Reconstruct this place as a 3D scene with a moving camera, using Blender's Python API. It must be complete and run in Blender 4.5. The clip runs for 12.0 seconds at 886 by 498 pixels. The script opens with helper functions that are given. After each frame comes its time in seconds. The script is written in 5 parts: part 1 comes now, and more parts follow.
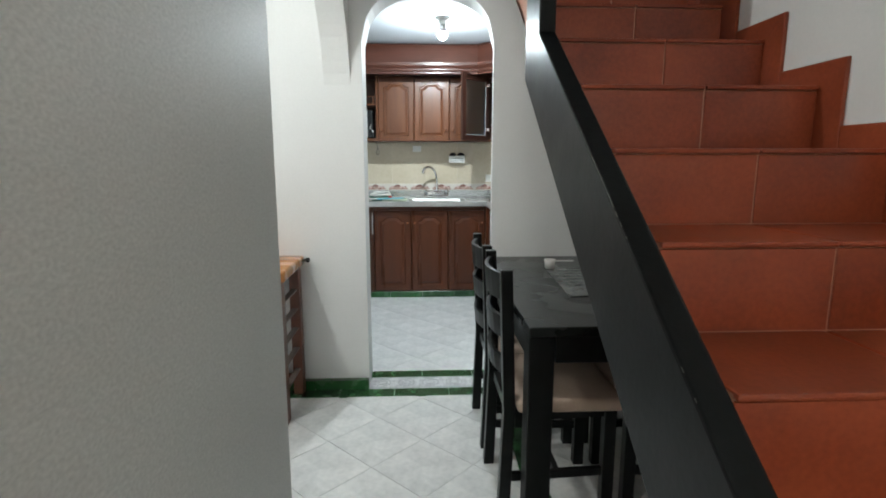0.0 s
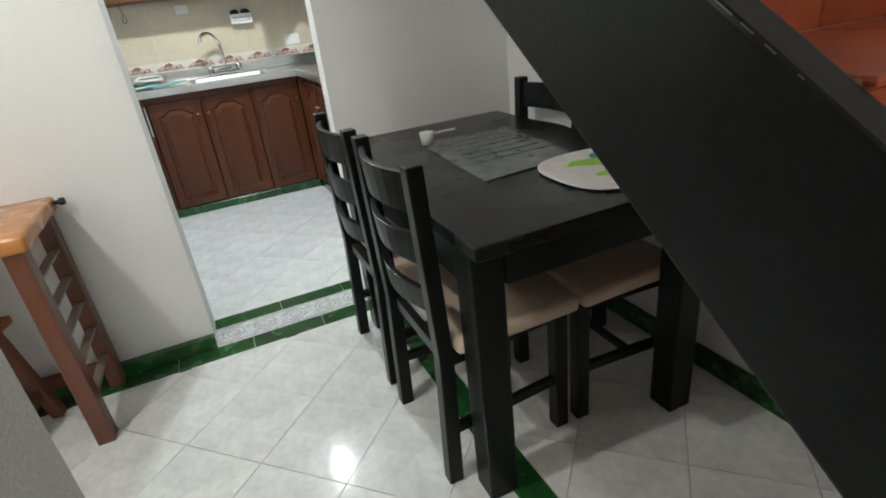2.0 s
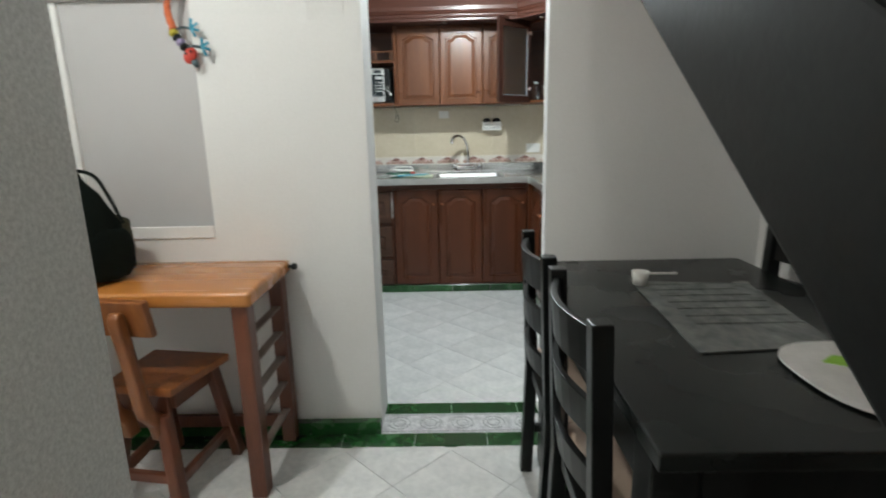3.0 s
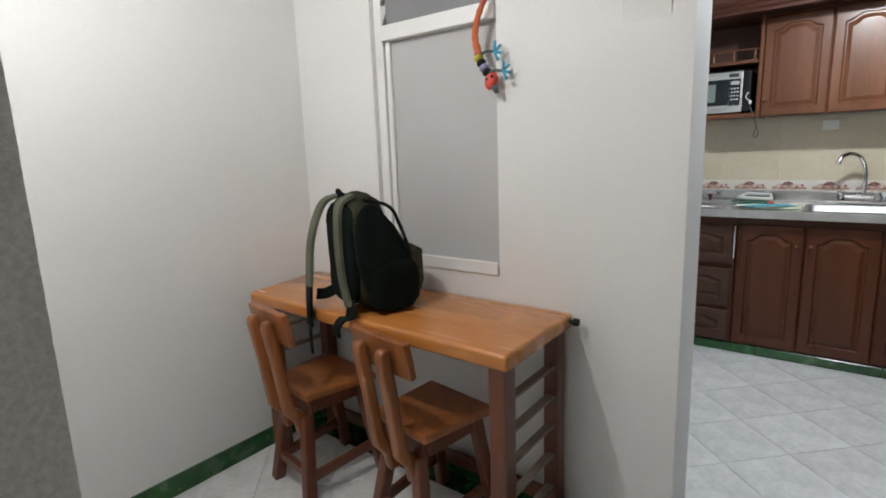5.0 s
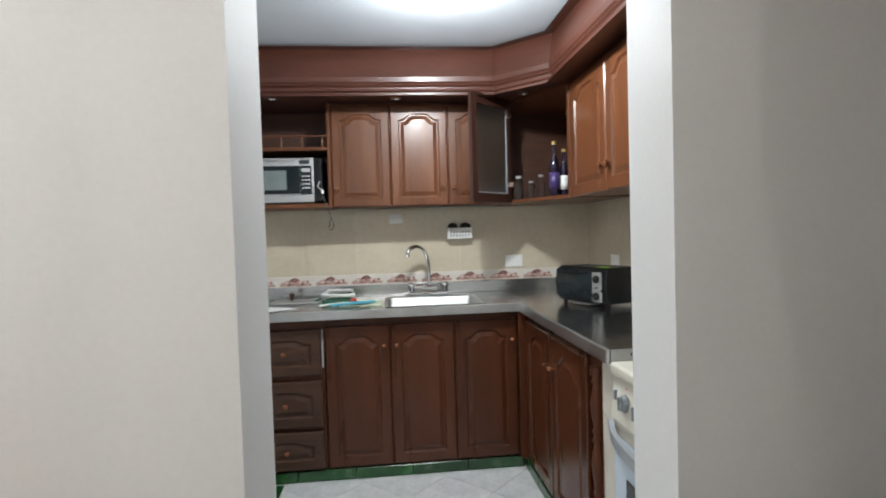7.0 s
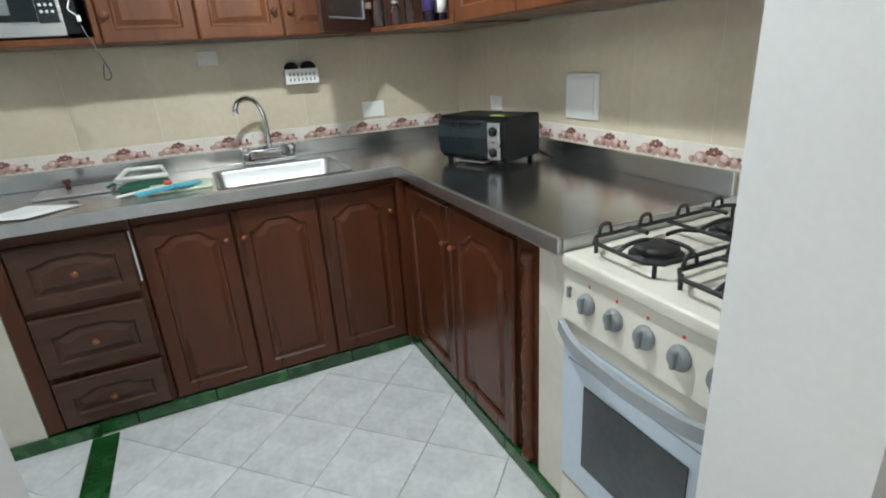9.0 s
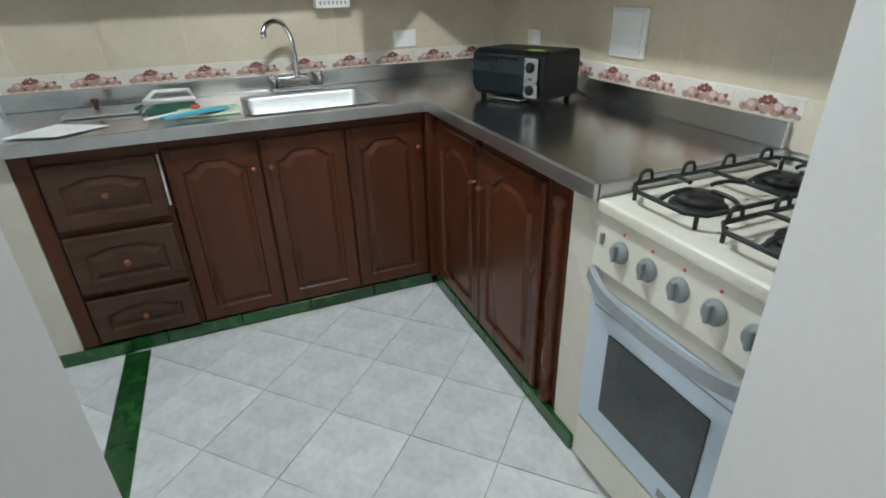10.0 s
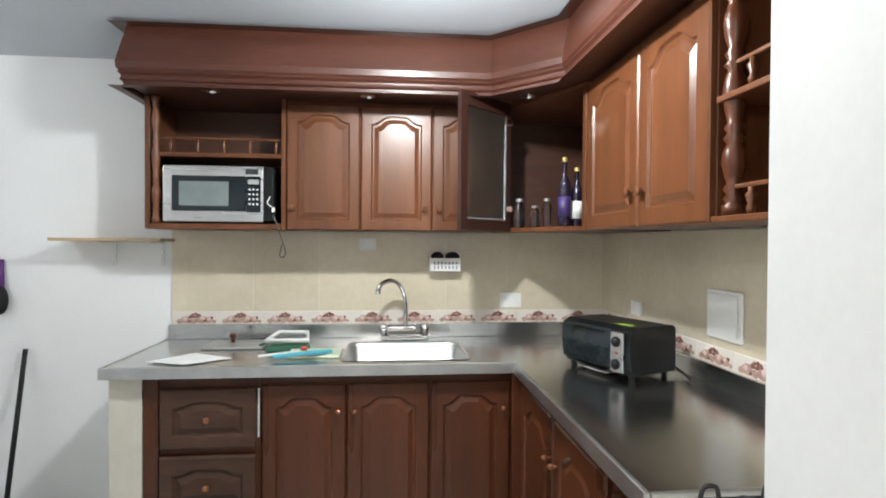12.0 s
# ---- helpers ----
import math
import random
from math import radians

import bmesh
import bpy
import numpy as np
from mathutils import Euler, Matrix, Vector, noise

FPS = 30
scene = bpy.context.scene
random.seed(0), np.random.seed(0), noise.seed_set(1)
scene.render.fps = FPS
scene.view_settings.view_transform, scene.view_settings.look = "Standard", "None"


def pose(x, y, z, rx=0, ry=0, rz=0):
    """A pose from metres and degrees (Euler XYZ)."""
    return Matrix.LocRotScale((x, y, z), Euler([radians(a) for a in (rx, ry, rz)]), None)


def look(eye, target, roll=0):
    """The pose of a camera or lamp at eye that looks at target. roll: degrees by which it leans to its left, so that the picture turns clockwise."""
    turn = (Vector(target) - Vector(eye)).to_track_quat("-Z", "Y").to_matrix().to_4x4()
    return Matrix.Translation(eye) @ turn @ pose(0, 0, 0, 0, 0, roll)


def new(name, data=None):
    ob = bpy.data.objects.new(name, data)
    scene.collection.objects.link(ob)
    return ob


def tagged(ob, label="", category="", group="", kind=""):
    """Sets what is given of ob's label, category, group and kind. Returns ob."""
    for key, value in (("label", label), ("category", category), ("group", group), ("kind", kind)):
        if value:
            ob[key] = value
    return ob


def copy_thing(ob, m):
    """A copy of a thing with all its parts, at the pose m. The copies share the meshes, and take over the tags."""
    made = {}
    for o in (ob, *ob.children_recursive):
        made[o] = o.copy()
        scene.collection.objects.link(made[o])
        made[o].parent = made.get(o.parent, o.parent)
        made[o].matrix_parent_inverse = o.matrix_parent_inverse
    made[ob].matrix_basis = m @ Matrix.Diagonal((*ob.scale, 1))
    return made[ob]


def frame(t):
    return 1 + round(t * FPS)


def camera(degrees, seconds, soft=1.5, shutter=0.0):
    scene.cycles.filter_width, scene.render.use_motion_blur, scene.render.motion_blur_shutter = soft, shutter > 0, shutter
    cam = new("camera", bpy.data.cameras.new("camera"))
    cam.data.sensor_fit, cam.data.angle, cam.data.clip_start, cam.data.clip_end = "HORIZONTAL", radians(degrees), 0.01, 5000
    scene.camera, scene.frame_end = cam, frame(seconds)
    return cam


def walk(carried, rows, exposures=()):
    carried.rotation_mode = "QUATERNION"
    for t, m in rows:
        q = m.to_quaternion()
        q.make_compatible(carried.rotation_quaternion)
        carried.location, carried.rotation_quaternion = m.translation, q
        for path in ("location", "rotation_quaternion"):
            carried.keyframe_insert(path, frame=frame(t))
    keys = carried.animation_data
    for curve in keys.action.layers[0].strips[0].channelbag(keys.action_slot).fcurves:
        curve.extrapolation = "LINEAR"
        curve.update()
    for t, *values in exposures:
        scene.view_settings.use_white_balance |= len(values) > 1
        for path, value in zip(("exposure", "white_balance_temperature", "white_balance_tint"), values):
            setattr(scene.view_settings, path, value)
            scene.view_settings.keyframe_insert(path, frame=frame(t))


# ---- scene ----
cam = camera(80.7, 12.0, 1.8, 0.2)
PATH = [
    (0, (0.429, 0.413, 1.263), (0.517, 2.383, 0.931), 0.0),
    (0.5, (0.489, 0.682, 1.252), (0.56, 2.656, 0.942), -2.1),
    (0.8, (0.493, 0.811, 1.25), (0.632, 2.78, 0.924), -3.0),
    (1, (0.483, 0.888, 1.244), (0.715, 2.841, 0.876), -4.0),
    (1.5, (0.386, 1.016, 1.243), (0.915, 2.858, 0.671), -5.9),
    (2, (0.35, 1.066, 1.21), (1.036, 2.745, 0.366), -6.8),
    (2.5, (0.361, 1.087, 1.221), (0.917, 2.837, 0.428), -5.0),
    (3, (0.452, 1.202, 1.247), (0.417, 3.153, 0.807), -1.3),
    (3.5, (0.512, 1.309, 1.251), (-0.107, 3.175, 0.884), 1.2),
    (3.7, (0.49, 1.382, 1.238), (-0.3, 3.172, 0.828), 1.4),
    (5.3, (0.474, 1.632, 1.316), (-0.735, 3.185, 0.972), -2.1),
    (5.5, (0.442, 1.632, 1.303), (-0.592, 3.328, 1.07), -2.5),
    (6, (0.434, 1.814, 1.302), (-0.115, 3.734, 1.188), -2.9),
    (6.5, (0.422, 2.114, 1.312), (0.22, 4.101, 1.206), -2.1),
    (7, (0.365, 2.431, 1.29), (0.566, 4.42, 1.226), -1.7),
    (7.2, (0.314, 2.532, 1.292), (0.686, 4.496, 1.256), -2.1),
    (8.8, (0.301, 3.02, 1.339), (1.074, 4.767, 0.747), -4.1),
    (9, (0.293, 3.037, 1.337), (1.058, 4.749, 0.64), -3.7),
    (9.2, (0.294, 3.051, 1.324), (1.042, 4.733, 0.544), -3.3),
    (9.5, (0.279, 3.058, 1.325), (1.023, 4.703, 0.464), -2.8),
    (10, (0.274, 3.067, 1.327), (0.928, 4.727, 0.424), -1.7),
    (10.5, (0.365, 3.061, 1.348), (0.836, 4.849, 0.586), -0.5),
    (11, (0.48, 3.028, 1.375), (0.771, 4.955, 0.928), 1.1),
    (11.5, (0.511, 3.016, 1.389), (0.755, 4.991, 1.191), 1.3),
    (12, (0.532, 3.021, 1.397), (0.725, 5.012, 1.372), 0.4),
]
walk(cam, [(t, look(eye, target, roll)) for t, eye, target, roll in PATH],
     [(0, 0.25, 6150, 2), (1, 0.08, 6150, 2), (1.5, 0.42, 6300, 2), (2, 0.42, 6450, 3), (2.5, 0.34, 6450, 2), (3, 0.08, 6450, 3), (3.7, -0.1, 6650, 4), (5.5, -0.12, 6350, 10), (6, -0.48, 6600, 8), (6.5, -0.17, 6500, 9), (7.2, 0.05, 6500, 9), (9, 0.12, 6350, 4), (10, -0.10, 6300, 4), (11, 0.24, 6250, 5), (12, 0.46, 6600, 8)])

# ---- world and lamps' strength ----
world = bpy.data.worlds.new("world")
scene.world = world
world.use_nodes = True
world.node_tree.nodes["Background"].inputs[0].default_value = (0.02, 0.025, 0.035, 1)
world.node_tree.nodes["Background"].inputs[1].default_value = 0.3
KITCHEN_BULB, DINING_BULB, HALL_BULB, SIDE_BULB = 1400.0, 660.0, 600.0, 210.0


# ---- materials ----
def material(name, c1, c2, rough=0.5, metal=0.0, scale=6.0, fine=60.0, bump=0.1, stretch=(1, 1, 1), vary=0.0, coat=0.0, rvar=0.12, spread=(0.3, 0.7), spec=0.5):
    """Two colours mixed by a coarse and a fine noise in object space, with relief, uneven gloss and a per-object shift."""
    m = bpy.data.materials.new(name)
    m.use_nodes = True
    nt = m.node_tree
    n, l = nt.nodes, nt.links
    b = n["Principled BSDF"]
    tc = n.new("ShaderNodeTexCoord")
    mp = n.new("ShaderNodeMapping")
    mp.inputs["Scale"].default_value = stretch
    l.new(tc.outputs["Object"], mp.inputs["Vector"])
    coarse, grain = n.new("ShaderNodeTexNoise"), n.new("ShaderNodeTexNoise")
    for tex, sc, det in ((coarse, scale, 4), (grain, fine, 6)):
        tex.inputs["Scale"].default_value = sc
        tex.inputs["Detail"].default_value = det
        l.new(mp.outputs[0], tex.inputs["Vector"])
    add = n.new("ShaderNodeMath")
    add.operation = "MULTIPLY_ADD"
    add.inputs[1].default_value = 0.35
    l.new(grain.outputs[0], add.inputs[0])
    half = n.new("ShaderNodeMath")
    half.operation = "MULTIPLY"
    half.inputs[1].default_value = 0.65
    l.new(coarse.outputs[0], half.inputs[0])
    l.new(half.outputs[0], add.inputs[2])
    ramp = n.new("ShaderNodeValToRGB")
    ramp.color_ramp.elements[0].position, ramp.color_ramp.elements[1].position = spread
    ramp.color_ramp.elements[0].color, ramp.color_ramp.elements[1].color = (*c1, 1), (*c2, 1)
    l.new(add.outputs[0], ramp.inputs[0])
    colour = ramp.outputs[0]
    if vary:
        info = n.new("ShaderNodeObjectInfo")
        hsv = n.new("ShaderNodeHueSaturation")
        rng = n.new("ShaderNodeMapRange")
        rng.inputs["To Min"].default_value, rng.inputs["To Max"].default_value = 1 - vary, 1 + vary
        l.new(info.outputs["Random"], rng.inputs["Value"])
        l.new(rng.outputs[0], hsv.inputs["Value"])
        l.new(colour, hsv.inputs["Color"])
        colour = hsv.outputs[0]
    l.new(colour, b.inputs["Base Color"])
    rr = n.new("ShaderNodeMapRange")
    rr.inputs["To Min"].default_value, rr.inputs["To Max"].default_value = max(rough - rvar, 0.03), min(rough + rvar, 1)
    l.new(coarse.outputs[0], rr.inputs["Value"])
    l.new(rr.outputs[0], b.inputs["Roughness"])
    b.inputs["Metallic"].default_value = metal
    b.inputs["Coat Weight"].default_value = coat
    b.inputs["Coat Roughness"].default_value = 0.2
    b.inputs["Specular IOR Level"].default_value = spec
    if bump:
        bp = n.new("ShaderNodeBump")
        bp.inputs["Strength"].default_value = bump
        bp.inputs["Distance"].default_value = 0.004
        l.new(add.outputs[0], bp.inputs["Height"])
        l.new(bp.outputs[0], b.inputs["Normal"])
    return m


def glow(name, colour, strength):
    m = bpy.data.materials.new(name)
    m.use_nodes = True
    b = m.node_tree.nodes["Principled BSDF"]
    b.inputs["Base Color"].default_value = (0.9, 0.9, 0.9, 1)
    b.inputs["Emission Color"].default_value = (*colour, 1)
    b.inputs["Emission Strength"].default_value = strength
    return m


def clear_glass(name, tint, rough):
    m = bpy.data.materials.new(name)
    m.use_nodes = True
    b = m.node_tree.nodes["Principled BSDF"]
    b.inputs["Base Color"].default_value = (*tint, 1)
    b.inputs["Roughness"].default_value = rough
    b.inputs["Transmission Weight"].default_value = 1.0
    b.inputs["IOR"].default_value = 1.45
    return m


WALL = material("white_wall_paint", (0.75, 0.75, 0.742), (0.82, 0.82, 0.812), 0.65, scale=1.3, fine=90, bump=0.12)
# speckled wall paint, greyed for the face turned from the dining lamp
SHADEDWALL = material("shaded_speckled_wall_paint", (0.60, 0.59, 0.56), (0.81, 0.80, 0.77), 0.55, scale=190, fine=480, bump=0.12, spread=(0.36, 0.64))
CEIL = material("ceiling_paint", (0.74, 0.75, 0.76), (0.8, 0.81, 0.82), 0.8, scale=1.5, fine=80, bump=0.08)
# blue-grey, darkened further so the bulb's halo on it stays dim
CEILK = material("dimmed_blue_grey_ceiling", (0.50, 0.53, 0.57), (0.57, 0.60, 0.64), 0.85, scale=1.5, fine=80, bump=0.08)
TILE = material("pale_floor_tile", (0.57, 0.58, 0.58), (0.82, 0.82, 0.81), 0.085, scale=9, fine=38, bump=0.02, vary=0.04, rvar=0.03, spec=0.4)
GROUT = material("floor_grout", (0.60, 0.60, 0.595), (0.72, 0.715, 0.70), 0.9, scale=8, fine=120)
GREEN = material("green_glazed_tile", (0.006, 0.040, 0.010), (0.020, 0.115, 0.024), 0.25, scale=14, fine=90, bump=0.15, vary=0.25, coat=0.3)
MOSAIC = material("pale_patterned_threshold", (0.42, 0.42, 0.44), (0.74, 0.74, 0.75), 0.4, scale=30, fine=120, bump=0.3, spread=(0.36, 0.62))
MOTIF = material("grey_threshold_print", (0.22, 0.23, 0.24), (0.40, 0.41, 0.42), 0.4, scale=40, fine=150, bump=0.1)
# dark rung wood lightened to grey to carry its highlights
SLAT = material("rung_wood_with_sheen", (0.13, 0.10, 0.085), (0.26, 0.215, 0.19), 0.45, scale=6, fine=40, bump=0.1)
RED = material("terracotta_stair_tile", (0.175, 0.029, 0.011), (0.36, 0.076, 0.028), 0.35, scale=4, fine=90, bump=0.1, vary=0.08)
REDGROUT = material("stair_joint", (0.46, 0.22, 0.15), (0.56, 0.30, 0.21), 0.85)
BLACK = material("black_stained_wood", (0.004, 0.005, 0.005), (0.010, 0.011, 0.011), 0.34, scale=3, fine=40, bump=0.1, stretch=(1, 1, 0.3), spec=0.22)
BLACKTOP = material("black_lacquer_tabletop", (0.005, 0.007, 0.007), (0.013, 0.016, 0.015), 0.27, scale=3, fine=120, bump=0.05, spec=0.32)
STRING = material("black_painted_stringer", (0.003, 0.0035, 0.004), (0.009, 0.0105, 0.011), 0.42, scale=5, fine=50, bump=0.35, spec=0.24)
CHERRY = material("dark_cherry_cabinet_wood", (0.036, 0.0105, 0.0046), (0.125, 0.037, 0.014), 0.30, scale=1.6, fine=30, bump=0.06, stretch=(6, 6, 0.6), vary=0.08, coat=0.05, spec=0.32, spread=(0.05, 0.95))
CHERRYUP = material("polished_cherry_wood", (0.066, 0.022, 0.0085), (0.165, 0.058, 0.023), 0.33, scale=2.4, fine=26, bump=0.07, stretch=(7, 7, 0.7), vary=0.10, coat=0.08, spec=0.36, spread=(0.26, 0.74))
CHERRYX = material("cherry_valance_wood", (0.046, 0.0155, 0.0095), (0.086, 0.029, 0.018), 0.36, scale=2.5, fine=24, bump=0.008, stretch=(0.8, 0.8, 5), coat=0.15, spec=0.4)
DRAWER = material("faded_drawer_front", (0.040, 0.018, 0.011), (0.085, 0.042, 0.026), 0.42, scale=4, fine=24, bump=0.1, stretch=(0.8, 6, 6), vary=0.1, spec=0.3)
CABIN = material("cabinet_inside_wood", (0.042, 0.015, 0.008), (0.09, 0.033, 0.016), 0.5, scale=3, fine=25, stretch=(1, 1, 5))
STEEL = material("stainless_steel_top", (0.56, 0.565, 0.56), (0.66, 0.665, 0.66), 0.21, 1.0, scale=5, fine=140, bump=0.012, rvar=0.03)
EDGE = material("worn_steel_edge", (0.50, 0.505, 0.50), (0.66, 0.665, 0.66), 0.36, 1.0, scale=12, fine=140, bump=0.03, rvar=0.1)
BASIN = material("stainless_basin", (0.46, 0.465, 0.455), (0.55, 0.555, 0.545), 0.42, 1.0, scale=9, fine=120, bump=0.03)
CHROME = material("chrome", (0.72, 0.72, 0.73), (0.85, 0.85, 0.86), 0.09, 1.0, scale=8, fine=80, bump=0.01, rvar=0.04)
CREAM = material("cream_wall_tile", (0.53, 0.455, 0.33), (0.65, 0.575, 0.445), 0.2, scale=3.5, fine=30, bump=0.03, vary=0.03, rvar=0.06)
CREAMJOINT = material("wall_tile_joint", (0.60, 0.54, 0.43), (0.70, 0.64, 0.53), 0.8)
ENDTILE = material("pale_end_panel_tile", (0.60, 0.56, 0.47), (0.70, 0.66, 0.57), 0.25, scale=4, fine=30, bump=0.03)
DECO = material("listello_ground", (0.60, 0.55, 0.49), (0.72, 0.68, 0.63), 0.25, scale=8, fine=60, bump=0.03)
DECOBROWN = material("listello_brown", (0.11, 0.040, 0.030), (0.25, 0.105, 0.078), 0.3, scale=60, fine=200)
DECOPINK = material("listello_pink", (0.26, 0.145, 0.115), (0.50, 0.34, 0.285), 0.3, scale=60, fine=200)
DECOROSE = material("listello_rose", (0.50, 0.33, 0.29), (0.66, 0.50, 0.46), 0.3, scale=60, fine=200)
OAK = material("honey_table_wood", (0.42, 0.15, 0.030), (0.58, 0.235, 0.058), 0.26, scale=1.6, fine=16, bump=0.02, stretch=(0.7, 7, 7), coat=0.4, spread=(0.05, 0.95))
OAKDARK = material("reddish_leg_wood", (0.085, 0.024, 0.011), (0.175, 0.052, 0.022), 0.34, scale=3, fine=18, bump=0.06, stretch=(6, 6, 0.8), coat=0.2)
CHAIRWOOD = material("brown_chair_wood", (0.17, 0.054, 0.015), (0.37, 0.130, 0.036), 0.34, scale=3, fine=18, bump=0.06, stretch=(6, 6, 0.8), coat=0.25, vary=0.06)
CUSHION = material("beige_seat_fabric", (0.48, 0.36, 0.28), (0.60, 0.47, 0.38), 0.9, scale=9, fine=260, bump=0.5)
ENAMEL = material("cream_stove_enamel", (0.66, 0.63, 0.54), (0.74, 0.71, 0.62), 0.22, scale=5, fine=60, bump=0.02)
STOVEBLUE = material("pale_blue_oven_panel", (0.50, 0.58, 0.66), (0.58, 0.66, 0.74), 0.22, scale=4, fine=60, bump=0.02)
OVENGLASS = material("dark_oven_window", (0.03, 0.035, 0.04), (0.06, 0.065, 0.07), 0.18, scale=7, fine=60, bump=0.02)
KNOB = material("grey_stove_knob", (0.19, 0.21, 0.22), (0.26, 0.28, 0.29), 0.4, fine=80)
HANDLE = material("grey_oven_handle", (0.26, 0.28, 0.30), (0.34, 0.36, 0.38), 0.35, fine=80)
IRON = material("black_iron_grate", (0.008, 0.008, 0.008), (0.02, 0.02, 0.02), 0.55, fine=120, bump=0.3)
BLACKPLASTIC = material("black_appliance_shell", (0.004, 0.0045, 0.005), (0.010, 0.011, 0.011), 0.4, fine=120, spec=0.25)
DARKGLASS = material("dark_appliance_glass", (0.008, 0.012, 0.014), (0.018, 0.024, 0.028), 0.07, rvar=0.03, fine=60, bump=0.0, spec=0.4)
SILVER = material("brushed_silver_front", (0.55, 0.55, 0.54), (0.68, 0.68, 0.67), 0.3, 0.9, scale=6, fine=120, stretch=(0.3, 5, 5), bump=0.03)
SCREEN = material("microwave_window", (0.13, 0.16, 0.155), (0.21, 0.24, 0.235), 0.2, scale=8, fine=200)
WHITEPL = material("white_plastic", (0.72, 0.71, 0.68), (0.8, 0.79, 0.76), 0.4, fine=80, bump=0.03)
WINFRAME = material("white_window_frame", (0.76, 0.76, 0.75), (0.84, 0.84, 0.83), 0.4, fine=80, bump=0.05)
FROST = material("frosted_window_glass", (0.46, 0.455, 0.46), (0.51, 0.505, 0.51), 0.5, scale=2, fine=300, bump=0.25, rvar=0.05)
FROSTUP = material("grey_upper_window_glass", (0.20, 0.20, 0.21), (0.26, 0.26, 0.27), 0.35, scale=3, fine=200, bump=0.1)
BAG = material("olive_camouflage_canvas", (0.004, 0.0055, 0.004), (0.058, 0.056, 0.033), 0.95, scale=9, fine=150, bump=0.6, spread=(0.40, 0.62), spec=0.1)
BAGDARK = material("dark_green_padding", (0.003, 0.005, 0.004), (0.009, 0.013, 0.011), 0.95, spec=0.1, scale=10, fine=200, bump=0.5)
STRAP = material("grey_green_webbing", (0.055, 0.058, 0.038), (0.145, 0.148, 0.10), 0.95, scale=12, fine=260, bump=0.4)
GLASSDOOR = clear_glass("etched_cabinet_glass", (0.66, 0.71, 0.69), 0.32)
# cherry darkened to give the open door's back its shade
DOORBACK = material("shaded_door_back", (0.022, 0.008, 0.005), (0.045, 0.016, 0.010), 0.45, scale=3, fine=22, stretch=(7, 7, 0.7))
BOTTLECLEAR = clear_glass("clear_jar_glass", (0.92, 0.94, 0.93), 0.05)
BOTTLEDARK = material("dark_bottle_glass", (0.008, 0.006, 0.012), (0.02, 0.012, 0.03), 0.08, rvar=0.03, bump=0)
MATPLASTIC = material("translucent_table_mat", (0.07, 0.08, 0.078), (0.20, 0.215, 0.21), 0.18, scale=16, fine=60, bump=0.2)


def plain(name, c, rough=0.5, metal=0.0):
    return material(name, tuple(v * 0.88 for v in c), tuple(min(v * 1.1, 1) for v in c), rough, metal, scale=14, fine=120, bump=0.05)


PURPLE, LABELW, GOLD = plain("purple_label", (0.045, 0.025, 0.11)), plain("white_label", (0.75, 0.75, 0.72)), plain("gold_foil", (0.6, 0.42, 0.15), 0.3, 0.6)
CORAL = plain("coral_red_paint", (0.50, 0.075, 0.045))
ORANGE, REDP, YELLOW, BLUEP = plain("orange_paint", (0.56, 0.125, 0.04)), plain("red_paint", (0.62, 0.07, 0.05)), plain("yellow_paint", (0.55, 0.45, 0.05)), plain("turquoise_paint", (0.06, 0.34, 0.48))
TEAL, PAPER, LIME = plain("teal_plastic", (0.05, 0.42, 0.48)), plain("white_paper", (0.80, 0.80, 0.78), 0.8), plain("lime_print", (0.35, 0.70, 0.06))
DARKGREEN, PINKRED, PLANK = plain("dark_green_pad", (0.02, 0.10, 0.06), 0.8), plain("crimson_dustpan_plastic", (0.35, 0.02, 0.05)), plain("pale_shelf_board", (0.50, 0.36, 0.22), 0.6)
BRASS, BRUSH, PURPLEH = plain("copper_knob", (0.30, 0.12, 0.06), 0.3, 0.6), plain("black_bristle", (0.012, 0.012, 0.012), 0.9), plain("purple_handle", (0.10, 0.02, 0.16))
CHIP = plain("bare_chipped_wood", (0.13, 0.125, 0.115), 0.7)
CLIP, LIMB = plain("metal_clip", (0.25, 0.25, 0.24), 0.4, 0.8), plain("dark_limb", (0.06, 0.09, 0.10))
CLOTH = plain("cleaning_cloth", (0.55, 0.60, 0.45), 0.9)


# ---- mesh helpers ----
def wmat(ob):
    m = ob.matrix_basis.copy()
    while ob.parent:
        ob = ob.parent
        m = ob.matrix_basis @ m
    return m


def mesh_of(bm, name, mat, smooth=False):
    bmesh.ops.recalc_face_normals(bm, faces=bm.faces)
    me = bpy.data.meshes.new(name)
    bm.to_mesh(me)
    bm.free()
    if smooth:
        for p in me.polygons:
            p.use_smooth = True
    me.materials.append(mat)
    return me


def part(name, bm, mat, parent=None, label="", smooth=False):
    """One mesh object from a bmesh in world coordinates, under its parent."""
    if parent is not None:
        bm.transform(wmat(parent).inverted())
    ob = new(name, mesh_of(bm, name, mat, smooth))
    if parent is not None:
        ob.parent = parent
    return tagged(ob, label)


def thing(name, at, label, category, group="", rz=0):
    ob = new(name)
    ob.empty_display_size = 0.1
    ob.matrix_basis = pose(*at, 0, 0, rz)
    return tagged(ob, label, category, group)


def structure(name, bm, mat, label="", category=""):
    return tagged(part(name, bm, mat), label, category, "", "structure")


